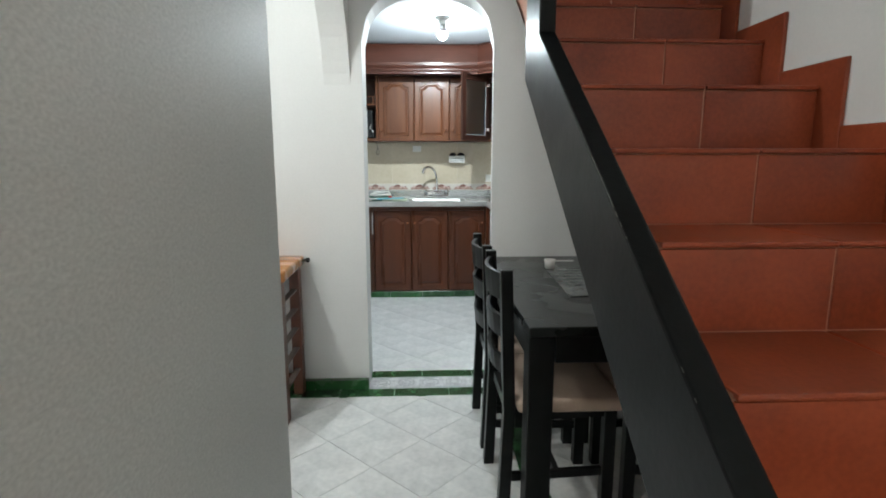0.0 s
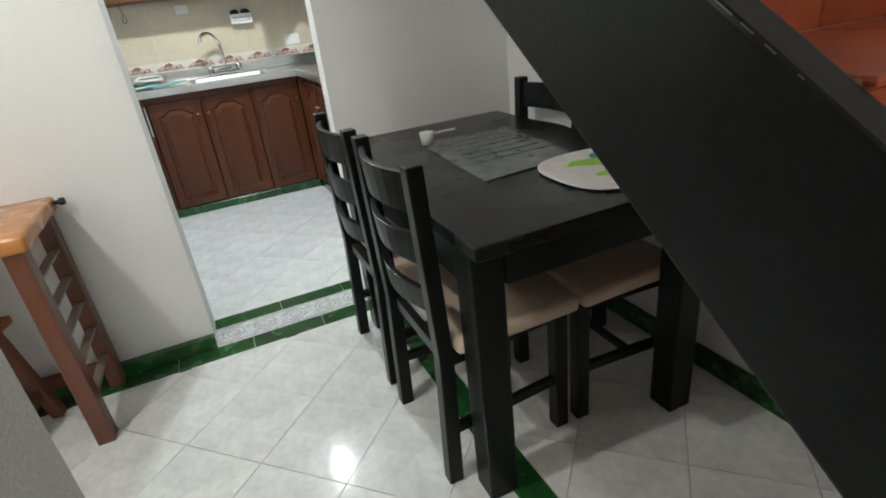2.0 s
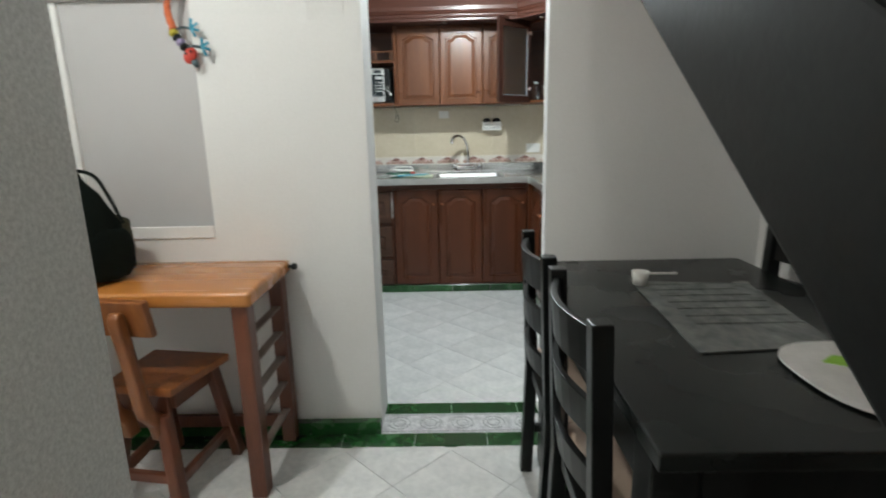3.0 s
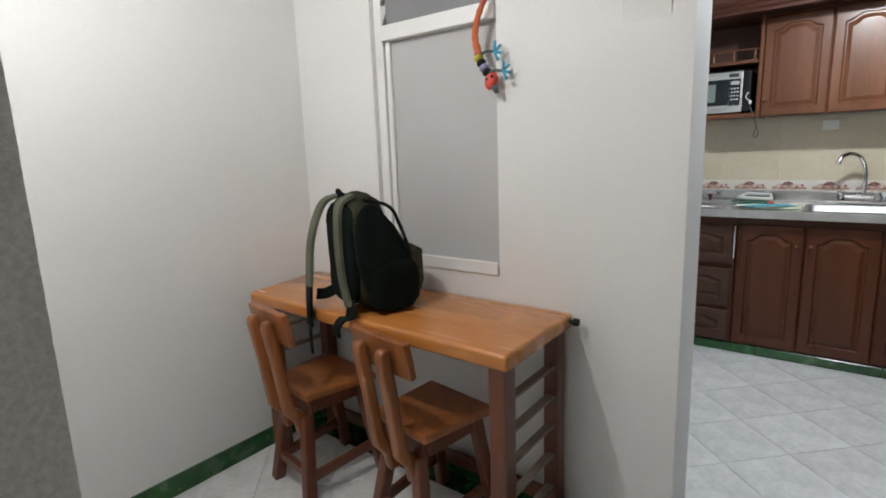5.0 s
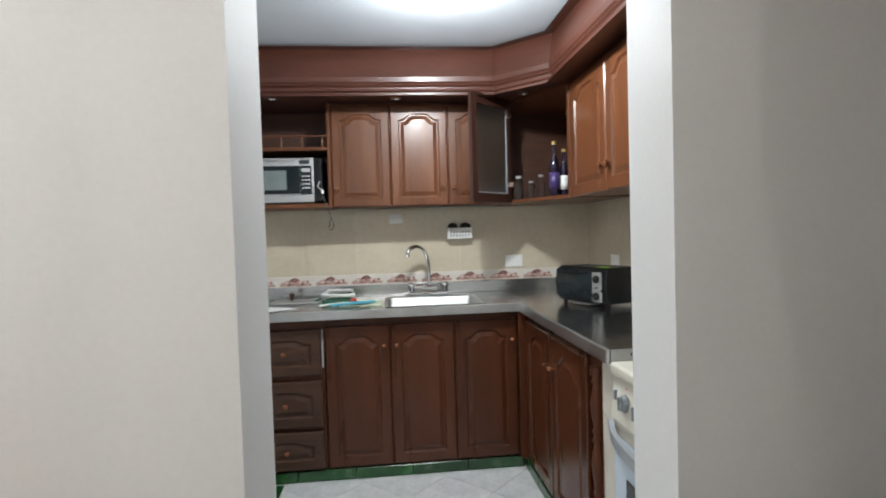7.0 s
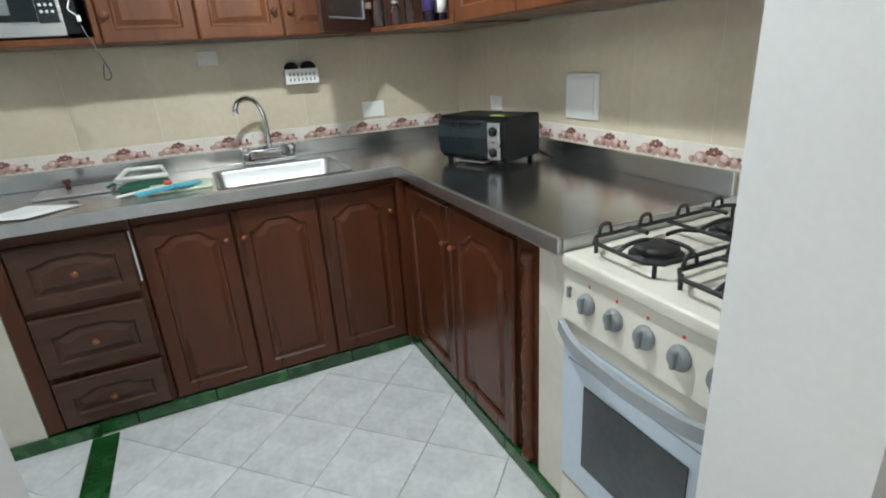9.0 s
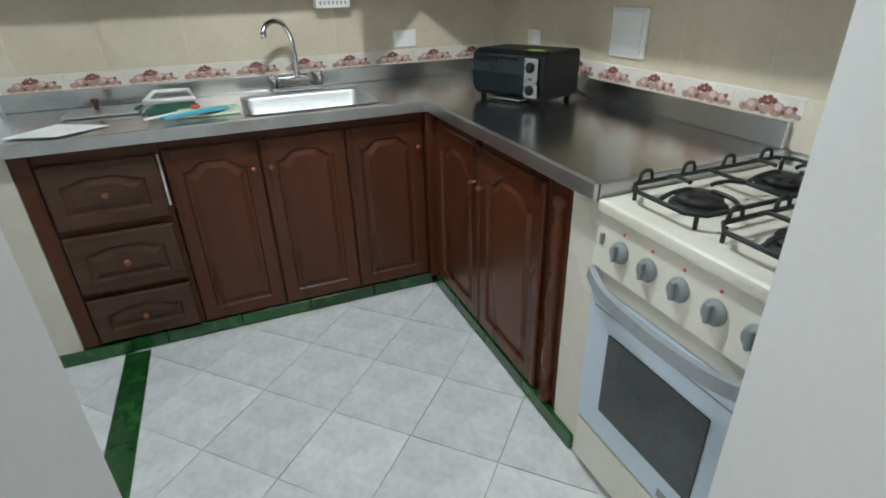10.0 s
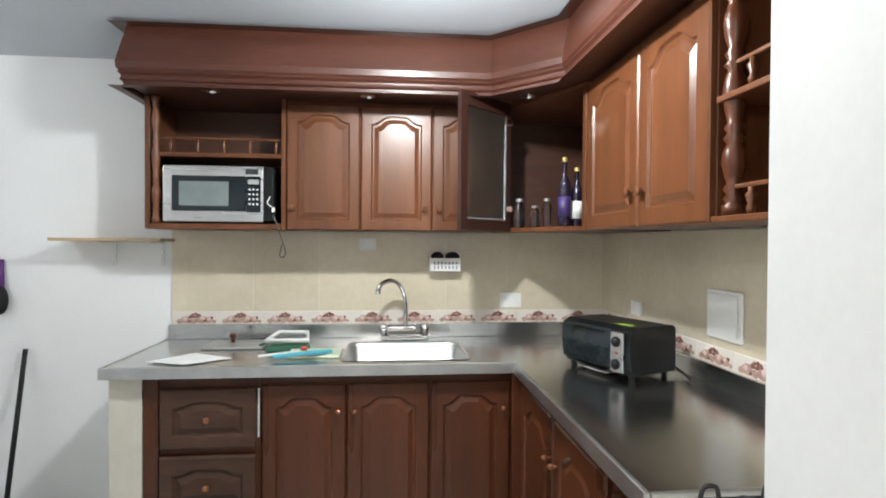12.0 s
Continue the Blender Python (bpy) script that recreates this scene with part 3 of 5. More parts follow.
def wooden_chair():
    """Its back towards -y, the seat towards +y."""
    c = thing("wooden_chair", (0, 0, 0), "low brown wooden chair with two posts at the wall table", "chair", "chairs at the wall table")
    part("seat", prism([(-0.132, 0.015, 0.412), (0.132, 0.015, 0.412), (0.160, 0.315, 0.412), (-0.160, 0.315, 0.412)], Vector((0, 0, 0.030)), 0.008), CHAIRWOOD, c, "worn plank seat")
    for side in (-1, 1):
        x = side * 0.058
        rear = [(0.012, 0.25), (0.0, 0.31), (-0.042, 0.36), (-0.050, 0.42), (-0.068, 0.56), (-0.092, 0.70), (-0.090, 0.725), (-0.076, 0.738), (-0.058, 0.732), (-0.050, 0.705), (-0.030, 0.56), (-0.010, 0.42), (0.002, 0.375), (0.045, 0.335), (0.062, 0.25)]
        part("back_post", prism([(x - 0.019, y, z) for y, z in rear], Vector((0.038, 0, 0)), 0.009), CHAIRWOOD, c, "curved rounded post", True)
        part("leg", beam((side * 0.074, 0.040, 0.335), (side * 0.130, -0.005, 0.0), 0.044, 0.046, (1, 0, 0), 0.009), OAKDARK, c, "splayed rear leg")
        part("leg", beam((side * 0.112, 0.262, 0.411), (side * 0.138, 0.335, 0.0), 0.040, 0.044, (1, 0, 0), 0.009), OAKDARK, c, "splayed front leg")
        part("stretcher", beam((side * 0.118, 0.022, 0.10), (side * 0.132, 0.308, 0.13), 0.022, 0.038, (1, 0, 0), 0.005), OAKDARK, c)
        part("seat_rail", box(side * 0.108 - 0.011, side * 0.108 + 0.011, 0.05, 0.245, 0.355, 0.411, 0.004), OAKDARK, c)
    part("top_rail", prism([(-0.138, y, z) for y, z in ((-0.030, 0.640), (-0.054, 0.762), (-0.028, 0.766), (-0.006, 0.643))], Vector((0.276, 0, 0)), 0.006), CHAIRWOOD, c, "wide flat back rail")
    part("stretcher", beam((-0.118, 0.008, 0.115), (0.118, 0.008, 0.115), 0.024, 0.036, (0, 1, 0), 0.005), OAKDARK, c)
    part("seat_rail", box(-0.096, 0.096, 0.040, 0.062, 0.335, 0.411, 0.004), OAKDARK, c)
    part("seat_rail", box(-0.096, 0.096, 0.25, 0.272, 0.355, 0.411, 0.004), OAKDARK, c)
    return c


chair_a = wooden_chair()
chair_a.matrix_basis = pose(-0.612, 2.757, 0, 0, 0, -9)
copy_thing(chair_a, pose(-1.155, 2.735, 0, 0, 0, -9))

# ---- kitchen: base cabinets, worktop ----
FRONT_Y, FRONT_X = 5.18, 1.062
CTOP = 0.90
counter = thing("worktop", (0.6, 5.4, 0.86), "stainless steel L-shaped kitchen worktop with a raised back edge", "worktop")
SX0, SX1, SY0, SY1 = 0.332, 0.858, 5.212, 5.608
for x0, x1, y0, y1 in ((-0.585, SX0, 5.14, 5.77), (SX0, SX1, 5.14, SY0), (SX0, SX1, SY1, 5.77), (SX1, 1.668, 5.14, 5.77), (1.04, 1.668, 4.012, 5.14)):
    part("top_sheet", box(x0, x1, y0, y1, CTOP - 0.018, CTOP), STEEL, counter)
edge = box(-0.592, 1.045, 5.131, 5.145, CTOP - 0.042, CTOP + 0.004, 0.004, 2)
box(1.031, 1.045, 4.005, 5.130, CTOP - 0.042, CTOP + 0.004, 0.004, 2, edge)
box(-0.594, -0.581, 5.146, 5.77, CTOP - 0.042, CTOP + 0.004, 0.004, 2, edge)
box(1.046, 1.668, 4.002, 4.012, CTOP - 0.042, CTOP + 0.003, 0.003, 2, edge)
part("rolled_edge", edge, EDGE, counter, "bright rolled steel edge")
back = box(-0.585, 1.668, 5.752, 5.771, CTOP, 0.974, 0.004, 2)
box(1.650, 1.669, 4.012, 5.751, CTOP, 0.974, 0.004, 2, back)
part("upstand", back, STEEL, counter)
# basin
bas = bmesh.new()
rings = []
for inset, z in ((-0.010, CTOP + 0.003), (0.0, CTOP + 0.001), (0.006, CTOP - 0.012), (0.022, CTOP - 0.15), (0.045, CTOP - 0.165)):
    ring, r = [], 0.035
    for cx, cy, a0 in ((SX1 - inset - r, SY1 - inset - r, 0), (SX0 + inset + r, SY1 - inset - r, 90), (SX0 + inset + r, SY0 + inset + r, 180), (SX1 - inset - r, SY0 + inset + r, 270)):
        for j in range(5):
            a = radians(a0 + 22.5 * j)
            ring.append(bas.verts.new((cx + r * math.cos(a), cy + r * math.sin(a), z)))
    rings.append(ring)
for a, b in zip(rings, rings[1:]):
    for k in range(len(a)):
        bas.faces.new((a[k], a[(k + 1) % len(a)], b[(k + 1) % len(b)], b[k]))
bas.faces.new(rings[-1])
part("basin", bas, BASIN, counter, "bright rectangular steel sink basin", True)
part("drain", lathe([(0.04, 0), (0.04, 0.004), (0.03, 0.005), (0.02, 0.002)], (0.60, 5.42, CTOP - 0.164), (0, 0, 1), 18), CHROME, counter)


def base_unit(name, x0, x1, y0, y1, label, top=CTOP - 0.046):
    u = thing(name, ((x0 + x1) / 2, (y0 + y1) / 2, 0), label, "cabinet", "kitchen base cabinets")
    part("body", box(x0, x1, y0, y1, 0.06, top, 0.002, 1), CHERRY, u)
    return u


TOPZ = 0.815
drawers = base_unit("drawer_unit", -0.45, 0.004, FRONT_Y + 0.021, 5.74, "dark cherry kitchen drawer unit with three faded drawers")
part("post", box(-0.45, -0.392, FRONT_Y + 0.006, FRONT_Y + 0.0205, 0.06, CTOP - 0.046, 0.003), CHERRY, drawers)
for z0, z1, dx in ((0.565, 0.805, 0.0), (0.297, 0.535, 0.004), (0.072, 0.270, 0.002)):
    o = (-0.384, FRONT_Y - 0.006 - dx, z0)
    front = part("drawer_front", raised_panel(o, (1, 0, 0), (0, -1, 0), 0.372, z1 - z0, 0.02, 0.05, 0.025), DRAWER, drawers, "faded brown drawer front, slightly askew")
    part("knob", knob_mesh((-0.198, FRONT_Y - 0.008 - dx, (z0 + z1) / 2), (0, -1, 0)), BRASS, front)
part("gap_strip", box(-0.009, -0.002, FRONT_Y + 0.013, FRONT_Y + 0.0205, 0.60, 0.80, 0.001, 1), WHITEPL, drawers, "pale edge showing beside the drawer")
units = ((0.010, 0.346, "R"), (0.352, 0.688, "L"), (0.694, 1.030, "R"))
for x0, x1, side in units:
    u = base_unit("base_cabinet", x0 - 0.003, x1 + 0.003, FRONT_Y + 0.021, 5.74, "dark cherry kitchen base cabinet with a raised-panel door", 0.715)
    part("top_rail", box(x0 - 0.003, x1 + 0.003, FRONT_Y + 0.021, FRONT_Y + 0.029, 0.7155, CTOP - 0.046), CHERRY, u)
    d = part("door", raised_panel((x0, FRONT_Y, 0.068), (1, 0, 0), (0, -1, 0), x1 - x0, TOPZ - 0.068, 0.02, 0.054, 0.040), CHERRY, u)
    part("knob", knob_mesh((x1 - 0.03 if side == "R" else x0 + 0.03, FRONT_Y, TOPZ - 0.11), (0, -1, 0), 0.010), BRASS, d)
u = base_unit("corner_cabinet", 1.034, 1.64, FRONT_Y + 0.021, 5.74, "dark cherry kitchen corner cabinet")
part("corner_post", box(1.034, 1.082, FRONT_Y - 0.03, FRONT_Y + 0.0205, 0.06, CTOP - 0.046, 0.002), CHERRY, u)
for y0, y1, side in ((4.695, 5.125, "A"), (4.262, 4.685, "B")):
    u = base_unit("base_cabinet", FRONT_X + 0.021, 1.64, y0 - 0.004, y1 + 0.005, "dark cherry kitchen base cabinet with a raised-panel door")
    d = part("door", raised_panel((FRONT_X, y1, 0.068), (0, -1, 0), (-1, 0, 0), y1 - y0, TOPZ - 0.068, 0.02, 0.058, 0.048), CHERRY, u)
    part("knob", knob_mesh((FRONT_X, y0 + 0.03 if side == "A" else y1 - 0.03, TOPZ - 0.14), (-1, 0, 0), 0.010), BRASS, d)
u = base_unit("filler_unit", FRONT_X + 0.021, 1.64, 4.146, 4.252, "dark cherry filler panel with a carved half column")
SPIN = [(0.026, 0), (0.026, 0.03), (0.016, 0.036), (0.023, 0.05), (0.015, 0.064), (0.024, 0.08), (0.015, 0.096), (0.021, 0.12), (0.027, 0.16), (0.025, 0.19), (0.016, 0.215), (0.024, 0.23), (0.015, 0.246), (0.023, 0.262), (0.015, 0.278), (0.022, 0.32), (0.027, 0.37), (0.022, 0.41), (0.015, 0.435), (0.024, 0.45), (0.015, 0.466), (0.023, 0.482), (0.015, 0.498), (0.024, 0.54), (0.027, 0.58), (0.020, 0.62), (0.015, 0.64), (0.023, 0.655), (0.016, 0.67), (0.026, 0.68), (0.026, 0.71)]
part("column", lathe([(r, h * 1.03) for r, h in SPIN], (FRONT_X + 0.018, 4.20, 0.068), (0, 0, 1), 16), CHERRY, u, "turned half column", True)
# plinth of green tiles, cream end walls
plinth = thing("plinth", (0.3, FRONT_Y, 0), "green glazed tile plinth under the cabinets", "plinth")
x = -0.58
while x < 1.05:
    part("tile", box(x, min(x + 0.298, 1.058), FRONT_Y + (-0.012 if x < -0.46 else 0.002), FRONT_Y + 0.0195, 0.002, 0.058, 0.003, 1), GREEN, plinth)
    x += 0.30 if x > -0.5 else 0.13
y = 4.03
while y < 5.15:
    part("tile", box(FRONT_X - 0.001, FRONT_X + 0.018, y, min(y + 0.298, 5.165), 0.002, 0.058, 0.003, 1), GREEN, plinth)
    y += 0.30
end_wall = structure("end_wall_left", box(-0.575, -0.452, FRONT_Y, KBACK_Y - 0.002, 0, CTOP - 0.046), ENDTILE, "cream tiled end wall of the counter", "wall")
structure("end_wall_right", box(FRONT_X + 0.012, RIGHT_X - 0.002, 4.022, 4.141, 0, CTOP - 0.046), ENDTILE, "cream tiled end wall beside the stove", "wall")

# ---- wall tiles and decorated border ----
splash = structure("wall_tiling", box(-0.575, RIGHT_X - 0.002, KBACK_Y - 0.0109, KBACK_Y - 0.0005, 0.90, 1.449), CREAMJOINT, "cream wall tiles behind the worktop", "tiling")
splash_side = structure("wall_tiling_side", box(RIGHT_X - 0.0109, RIGHT_X - 0.0005, KIT_Y + 0.002, KBACK_Y - 0.012, 0.90, 1.449), CREAMJOINT, "cream wall tiles above the stove", "tiling")


def motif(at, u, n, parent):
    """Painted fruit relief: a brown cluster between two paler rounds."""
    at, u, n = Vector(at), Vector(u), Vector(n)
    turn = Matrix((u, n, Vector((0, 0, 1)))).transposed().to_4x4()
    bm = None
    for dx, dz, r in ((-0.052, -0.008, 0.026), (-0.082, -0.016, 0.016), (0.022, -0.008, 0.028), (0.058, -0.010, 0.023), (-0.016, -0.015, 0.018), (0.086, -0.018, 0.011)):
        bm = ellipsoid(at + u * dx + Vector((0, 0, dz)), (r, 0.0014, r * 0.72), 12, bm, turn)
    part("painted_fruit", bm, DECOPINK, parent, "tan painted fruit")
    bm = None
    for dx, dz, r in ((-0.010, 0.010, 0.015), (-0.028, 0.008, 0.011), (0.010, 0.013, 0.011), (-0.004, 0.021, 0.009), (-0.020, 0.019, 0.007), (0.042, -0.014, 0.010), (-0.036, -0.017, 0.009), (0.074, 0.002, 0.008)):
        bm = ellipsoid(at + u * dx + Vector((0, 0, dz)), (r, 0.0022, r * 0.8), 10, bm, turn)
    part("painted_cluster", bm, DECOBROWN, parent, "dark red-brown painted cluster")
    bm = None
    for dx, dz, r in ((-0.058, -0.004, 0.0125), (0.026, -0.002, 0.0135), (0.060, -0.005, 0.0105), (-0.008, 0.012, 0.005)):
        bm = ellipsoid(at + u * dx + Vector((0, 0, dz)), (r, 0.0032, r * 0.85), 10, bm, turn)
    part("painted_rose", bm, DECOROSE, parent, "pale pink rose centres")


x = 1.145 - 6 * 0.33
while x < 1.67:
    a, b = max(x, -0.573), min(x + 0.3292, 1.679)
    if b - a > 0.02:
        part("tile", box(a, b, KBACK_Y - 0.0115, KBACK_Y - 0.008, 1.040, 1.449, 0.0012, 1), CREAM, splash)
    x += 0.33
x = -0.573
while x < 1.66:
    b = min(x + 0.2205, 1.679)
    t = part("border_tile", box(x, b, KBACK_Y - 0.0125, KBACK_Y - 0.008, 0.977, 1.037, 0.0012, 1), DECO, splash)
    if b - x > 0.19:
        motif((x + 0.12, KBACK_Y - 0.0127, 1.005), (1, 0, 0), (0, -1, 0), t)
    x += 0.222
y = 5.765
while y > 3.6:
    a = max(y - 0.3292, 3.45)
    part("tile", box(RIGHT_X - 0.0115, RIGHT_X - 0.008, a, y, 1.040, 1.449, 0.0012, 1), CREAM, splash_side)
    y -= 0.33
y = 5.765
while y > 4.05:
    t = part("border_tile", box(RIGHT_X - 0.0125, RIGHT_X - 0.008, y - 0.2205, y, 0.977, 1.037, 0.0012, 1), DECO, splash_side)
    motif((RIGHT_X - 0.0127, y - 0.12, 1.005), (0, -1, 0), (-1, 0, 0), t)
    y -= 0.222

# ---- lamps ----
def bulb_lamp(at, strength, colour, label):
    lamp = thing("ceiling_lamp", at, label, "lamp")
    x, y, z = at
    part("holder", lathe([(0.055, 0), (0.055, -0.012), (0.03, -0.022), (0.024, -0.05), (0.026, -0.055)], (x, y, z), (0, 0, 1), 20), WHITEPL, lamp, "white porcelain holder", True)
    # cup added to block the bulb's upward light and dim the ceiling halo
    part("cup", lathe([(0.013, -0.056), (0.021, -0.068), (0.032, -0.092), (0.0362, -0.106)], (x, y, z), (0, 0, 1), 20), WHITEPL, lamp, "opaque white cup added to keep the bulb off the ceiling", True)
    prof_b = [(0.0355, -0.1062), (0.036, -0.115), (0.032, -0.135), (0.02, -0.15), (0.006, -0.156)]
    part("bulb", lathe(prof_b, (x, y, z), (0, 0, 1), 20), glow("lit_bulb", colour, strength), lamp, "glowing white bulb", True)
    return lamp


bulb_lamp((0.605, 4.45, CEILING_Z - 0.021), KITCHEN_BULB, (0.92, 0.97, 1.0), "bare cool-white bulb in a porcelain ceiling holder")
bulb_lamp((-1.62, 4.55, CEILING_Z - 0.021), SIDE_BULB, (0.94, 0.97, 1.0), "bare white bulb in a porcelain holder beside the kitchen wall")
bulb_lamp((-0.66, 2.02, CEILING_Z), DINING_BULB, (1.0, 0.97, 0.93), "bare white bulb in a porcelain dining room holder")
bulb_lamp((0.27, -0.7, CEILING_Z), HALL_BULB, (1.0, 0.93, 0.85), "bare warm-white bulb in a porcelain hall holder")

# ---- window ----
WIN_Y = BACK_Y - 0.035
win = structure("window_1", box(WIN_X0, WIN_X1, WIN_Y + 0.037, WIN_Y + 0.15, WIN_SILL, WIN_SILL + 0.03, 0.004, 1), WINFRAME, "white framed window with frosted panes", "window")
for x0, x1 in ((WIN_X0 + 0.001, WIN_X0 + 0.045), (WIN_X1 - 0.012, WIN_X1 - 0.001)):
    part("window_frame", box(x0, x1, WIN_Y + 0.055, WIN_Y + 0.10, WIN_SILL + 0.031, WIN_TOP - 0.002, 0.003, 1), WINFRAME, win)
part("window_frame", box(WIN_X0 + 0.046, WIN_X1 - 0.013, WIN_Y + 0.04, WIN_Y + 0.10, 1.744, 1.802, 0.003, 1), WINFRAME, win)
part("window_frame", box(WIN_X0 + 0.052, WIN_X0 + 0.075, WIN_Y + 0.06, WIN_Y + 0.095, WIN_SILL + 0.031, 1.743, 0.003, 1), WINFRAME, win)
part("pane", box(WIN_X0 + 0.076, WIN_X1 - 0.013, WIN_Y + 0.074, WIN_Y + 0.080, WIN_SILL + 0.031, 1.743), FROST, win, "frosted grey pane")
part("window_sill", box(WIN_X0 + 0.002, WIN_X1 - 0.002, BACK_Y - 0.008, WIN_Y + 0.0365, WIN_SILL + 0.0005, WIN_SILL + 0.05, 0.003, 1), WINFRAME, win)
for k in range(4):
    z = 1.804 + 0.09 * k
    louvre = prism([(WIN_X0 + 0.06, WIN_Y + 0.066, z), (WIN_X0 + 0.06, WIN_Y + 0.070, z), (WIN_X0 + 0.06, WIN_Y + 0.071, z + 0.0915), (WIN_X0 + 0.06, WIN_Y + 0.067, z + 0.0915)], Vector((WIN_X1 - WIN_X0 - 0.075, 0, 0)))
    part("louvre", louvre, FROSTUP, win, "grey glass louvre")
    part("louvre_clip", prism([(WIN_X0 + 0.046, WIN_Y + 0.050, z - 0.01), (WIN_X0 + 0.046, WIN_Y + 0.062, z - 0.014), (WIN_X0 + 0.046, WIN_Y + 0.104, z + 0.075), (WIN_X0 + 0.046, WIN_Y + 0.096, z + 0.08)], Vector((0.012, 0, 0))), CLIP, win)

# ---- painted lizard on the wall ----
liz = thing("lizard_ornament", (-0.47, BACK_Y - 0.02, 1.45), "colourful painted lizard ornament hanging by the window", "ornament")
spine = smooth_path([(-0.46, 3.205, 1.93), (-0.455, 3.19, 1.86), (-0.46, 3.185, 1.79), (-0.505, 3.185, 1.71), (-0.525, 3.185, 1.64), (-0.512, 3.185, 1.575)], 5)
ringed = [(0.0045 + 0.0085 * k / (len(spine) - 1)) * (1.12 if k % 2 else 0.92) for k in range(len(spine))]
cut = len(spine) * 5 // 9
part("tail", tube(spine[:cut + 1], ringed[:cut + 1], 10), CORAL, liz, "coral red ringed tail")
part("body", tube(spine[cut:], ringed[cut:], 12), ORANGE, liz, "orange ringed body")
for k, (m, z) in enumerate(((YELLOW, 1.565), (BLACKPLASTIC, 1.548), (plain("lilac_band", (0.35, 0.3, 0.5)), 1.532), (BLACKPLASTIC, 1.516))):
    part("band", lathe([(0.0125, 0), (0.0165, 0.005), (0.0165, 0.012), (0.0125, 0.018)], (-0.508 + 0.011 * k, 3.185, z - 0.01), (-0.55, 0, 1), 14), m, liz)
part("head", ellipsoid((-0.458, 3.178, 1.482), (0.023, 0.020, 0.030), 18, None, Matrix.Rotation(0.5, 4, "Y")), REDP, liz, "red painted head", True)
for dx, dz in ((-0.008, 0.006), (0.012, 0.012)):
    part("eye", ellipsoid((-0.458 + dx, 3.160, 1.482 + dz), (0.005, 0.004, 0.005), 10), BLACKPLASTIC, liz, "black painted eye", True)
part("snout", tube([(-0.446, 3.176, 1.464), (-0.436, 3.176, 1.442)], [0.013, 0.007], 10), LIMB, liz, "dark snout", True)
for dz, dx, dx2 in ((1.575, 0.0, 0.055), (1.51, 0.025, 0.062)):
    part("limb", tube(smooth_path([(-0.5 + dx, 3.185, dz), (-0.5 + dx + dx2 * 0.5, 3.175, dz + 0.004), (-0.5 + dx + dx2, 3.18, dz)], 4), 0.005, 8), LIMB, liz)
    foot = None
    for a in (-60, -15, 30, 80):
        c = Vector((-0.5 + dx + dx2, 3.178, dz))
        foot = tube([c, c + 0.030 * Vector((math.cos(radians(a)), -0.1, math.sin(radians(a)) * 1.1))], [0.0045, 0.0052], 8, foot)
    part("foot", foot, BLUEP, liz, "turquoise toes", True)
petals = ellipsoid((-0.510, 3.183, 1.842), (0.016, 0.010, 0.016), 10)
for a in range(0, 360, 72):
    petals = ellipsoid((-0.510 + 0.019 * math.cos(radians(a)), 3.186, 1.842 + 0.017 * math.sin(radians(a))), (0.015, 0.007, 0.013), 10, petals)
part("flower", petals, plain("bright_red_felt", (0.72, 0.085, 0.06), 0.8), liz, "bright red blossom", True)
part("hook", ellipsoid((-0.462, 3.195, 1.895), (0.024, 0.014, 0.022), 12), CLIP, liz, "", True)

liz.location += Vector((-0.024, 0.008, 0.052))

# ---- backpack ----
bag = thing("backpack", (-0.85, 2.95, BAR_Z), "olive camouflage canvas backpack slumped on the wall table", "backpack", rz=-21.7)
BAG_AT = pose(-0.85, 2.95, BAR_Z, 0, 0, -21.7)


def soft_form(half, at, power, shape, rough, cells=48):
    """A stuffed cloth form: a rounded box of half sizes, bent by shape and crumpled."""
    own = bmesh.new()
    bmesh.ops.create_uvsphere(own, u_segments=cells, v_segments=cells * 2 // 3, radius=1)
    for v in own.verts:
        q = Vector([math.copysign(abs(c) ** power, c) for c in v.co])
        w = shape(Vector((q.x * half[0], q.y * half[1], q.z * half[2])), q) + Vector(at)
        w += rough * noise.noise_vector(w * 13) + rough * 0.55 * noise.noise_vector(w * 34 + Vector((5, 2, 1)))
        w.z = max(w.z, 0.003)
        v.co = w
    own.transform(BAG_AT)
    return own


def slump(w, q):
    k = max(q.z + 0.25, 0.0)
    if w.y > 0:
        w.y *= 1 - 0.62 * min(k, 1.0)
    w.y -= 0.022 * k
    w.x *= 1 - 0.16 * k
    if q.y > 0:
        w.z -= 0.045 * q.y * max(q.z, 0)
    return w


def still(w, q):
    return w


part("body", soft_form((0.150, 0.125, 0.205), (0, 0.0, 0.208), 0.62, slump, 0.012), BAG, bag, "", True)
part("pocket", soft_form((0.105, 0.060, 0.095), (-0.005, 0.112, 0.118), 0.66, still, 0.010, 36), BAG, bag, "bulging front pocket", True)
part("pocket", soft_form((0.022, 0.098, 0.090), (0.140, 0.010, 0.100), 0.6, still, 0.009, 30), BAGDARK, bag, "dark side pocket", True)
part("back_pad", soft_form((0.118, 0.026, 0.178), (-0.005, -0.112, 0.205), 0.55, still, 0.005, 36), BAGDARK, bag, "dark padded back", True)
part("side_panel", soft_form((0.020, 0.098, 0.180), (0.131, -0.022, 0.200), 0.7, lambda w, q: Vector((w.x - 0.020 * q.z, w.y * (1 - 0.45 * max(q.z, 0)) - 0.034 * q.z, w.z)), 0.009, 36), BAGDARK, bag, "dark side panel", True)


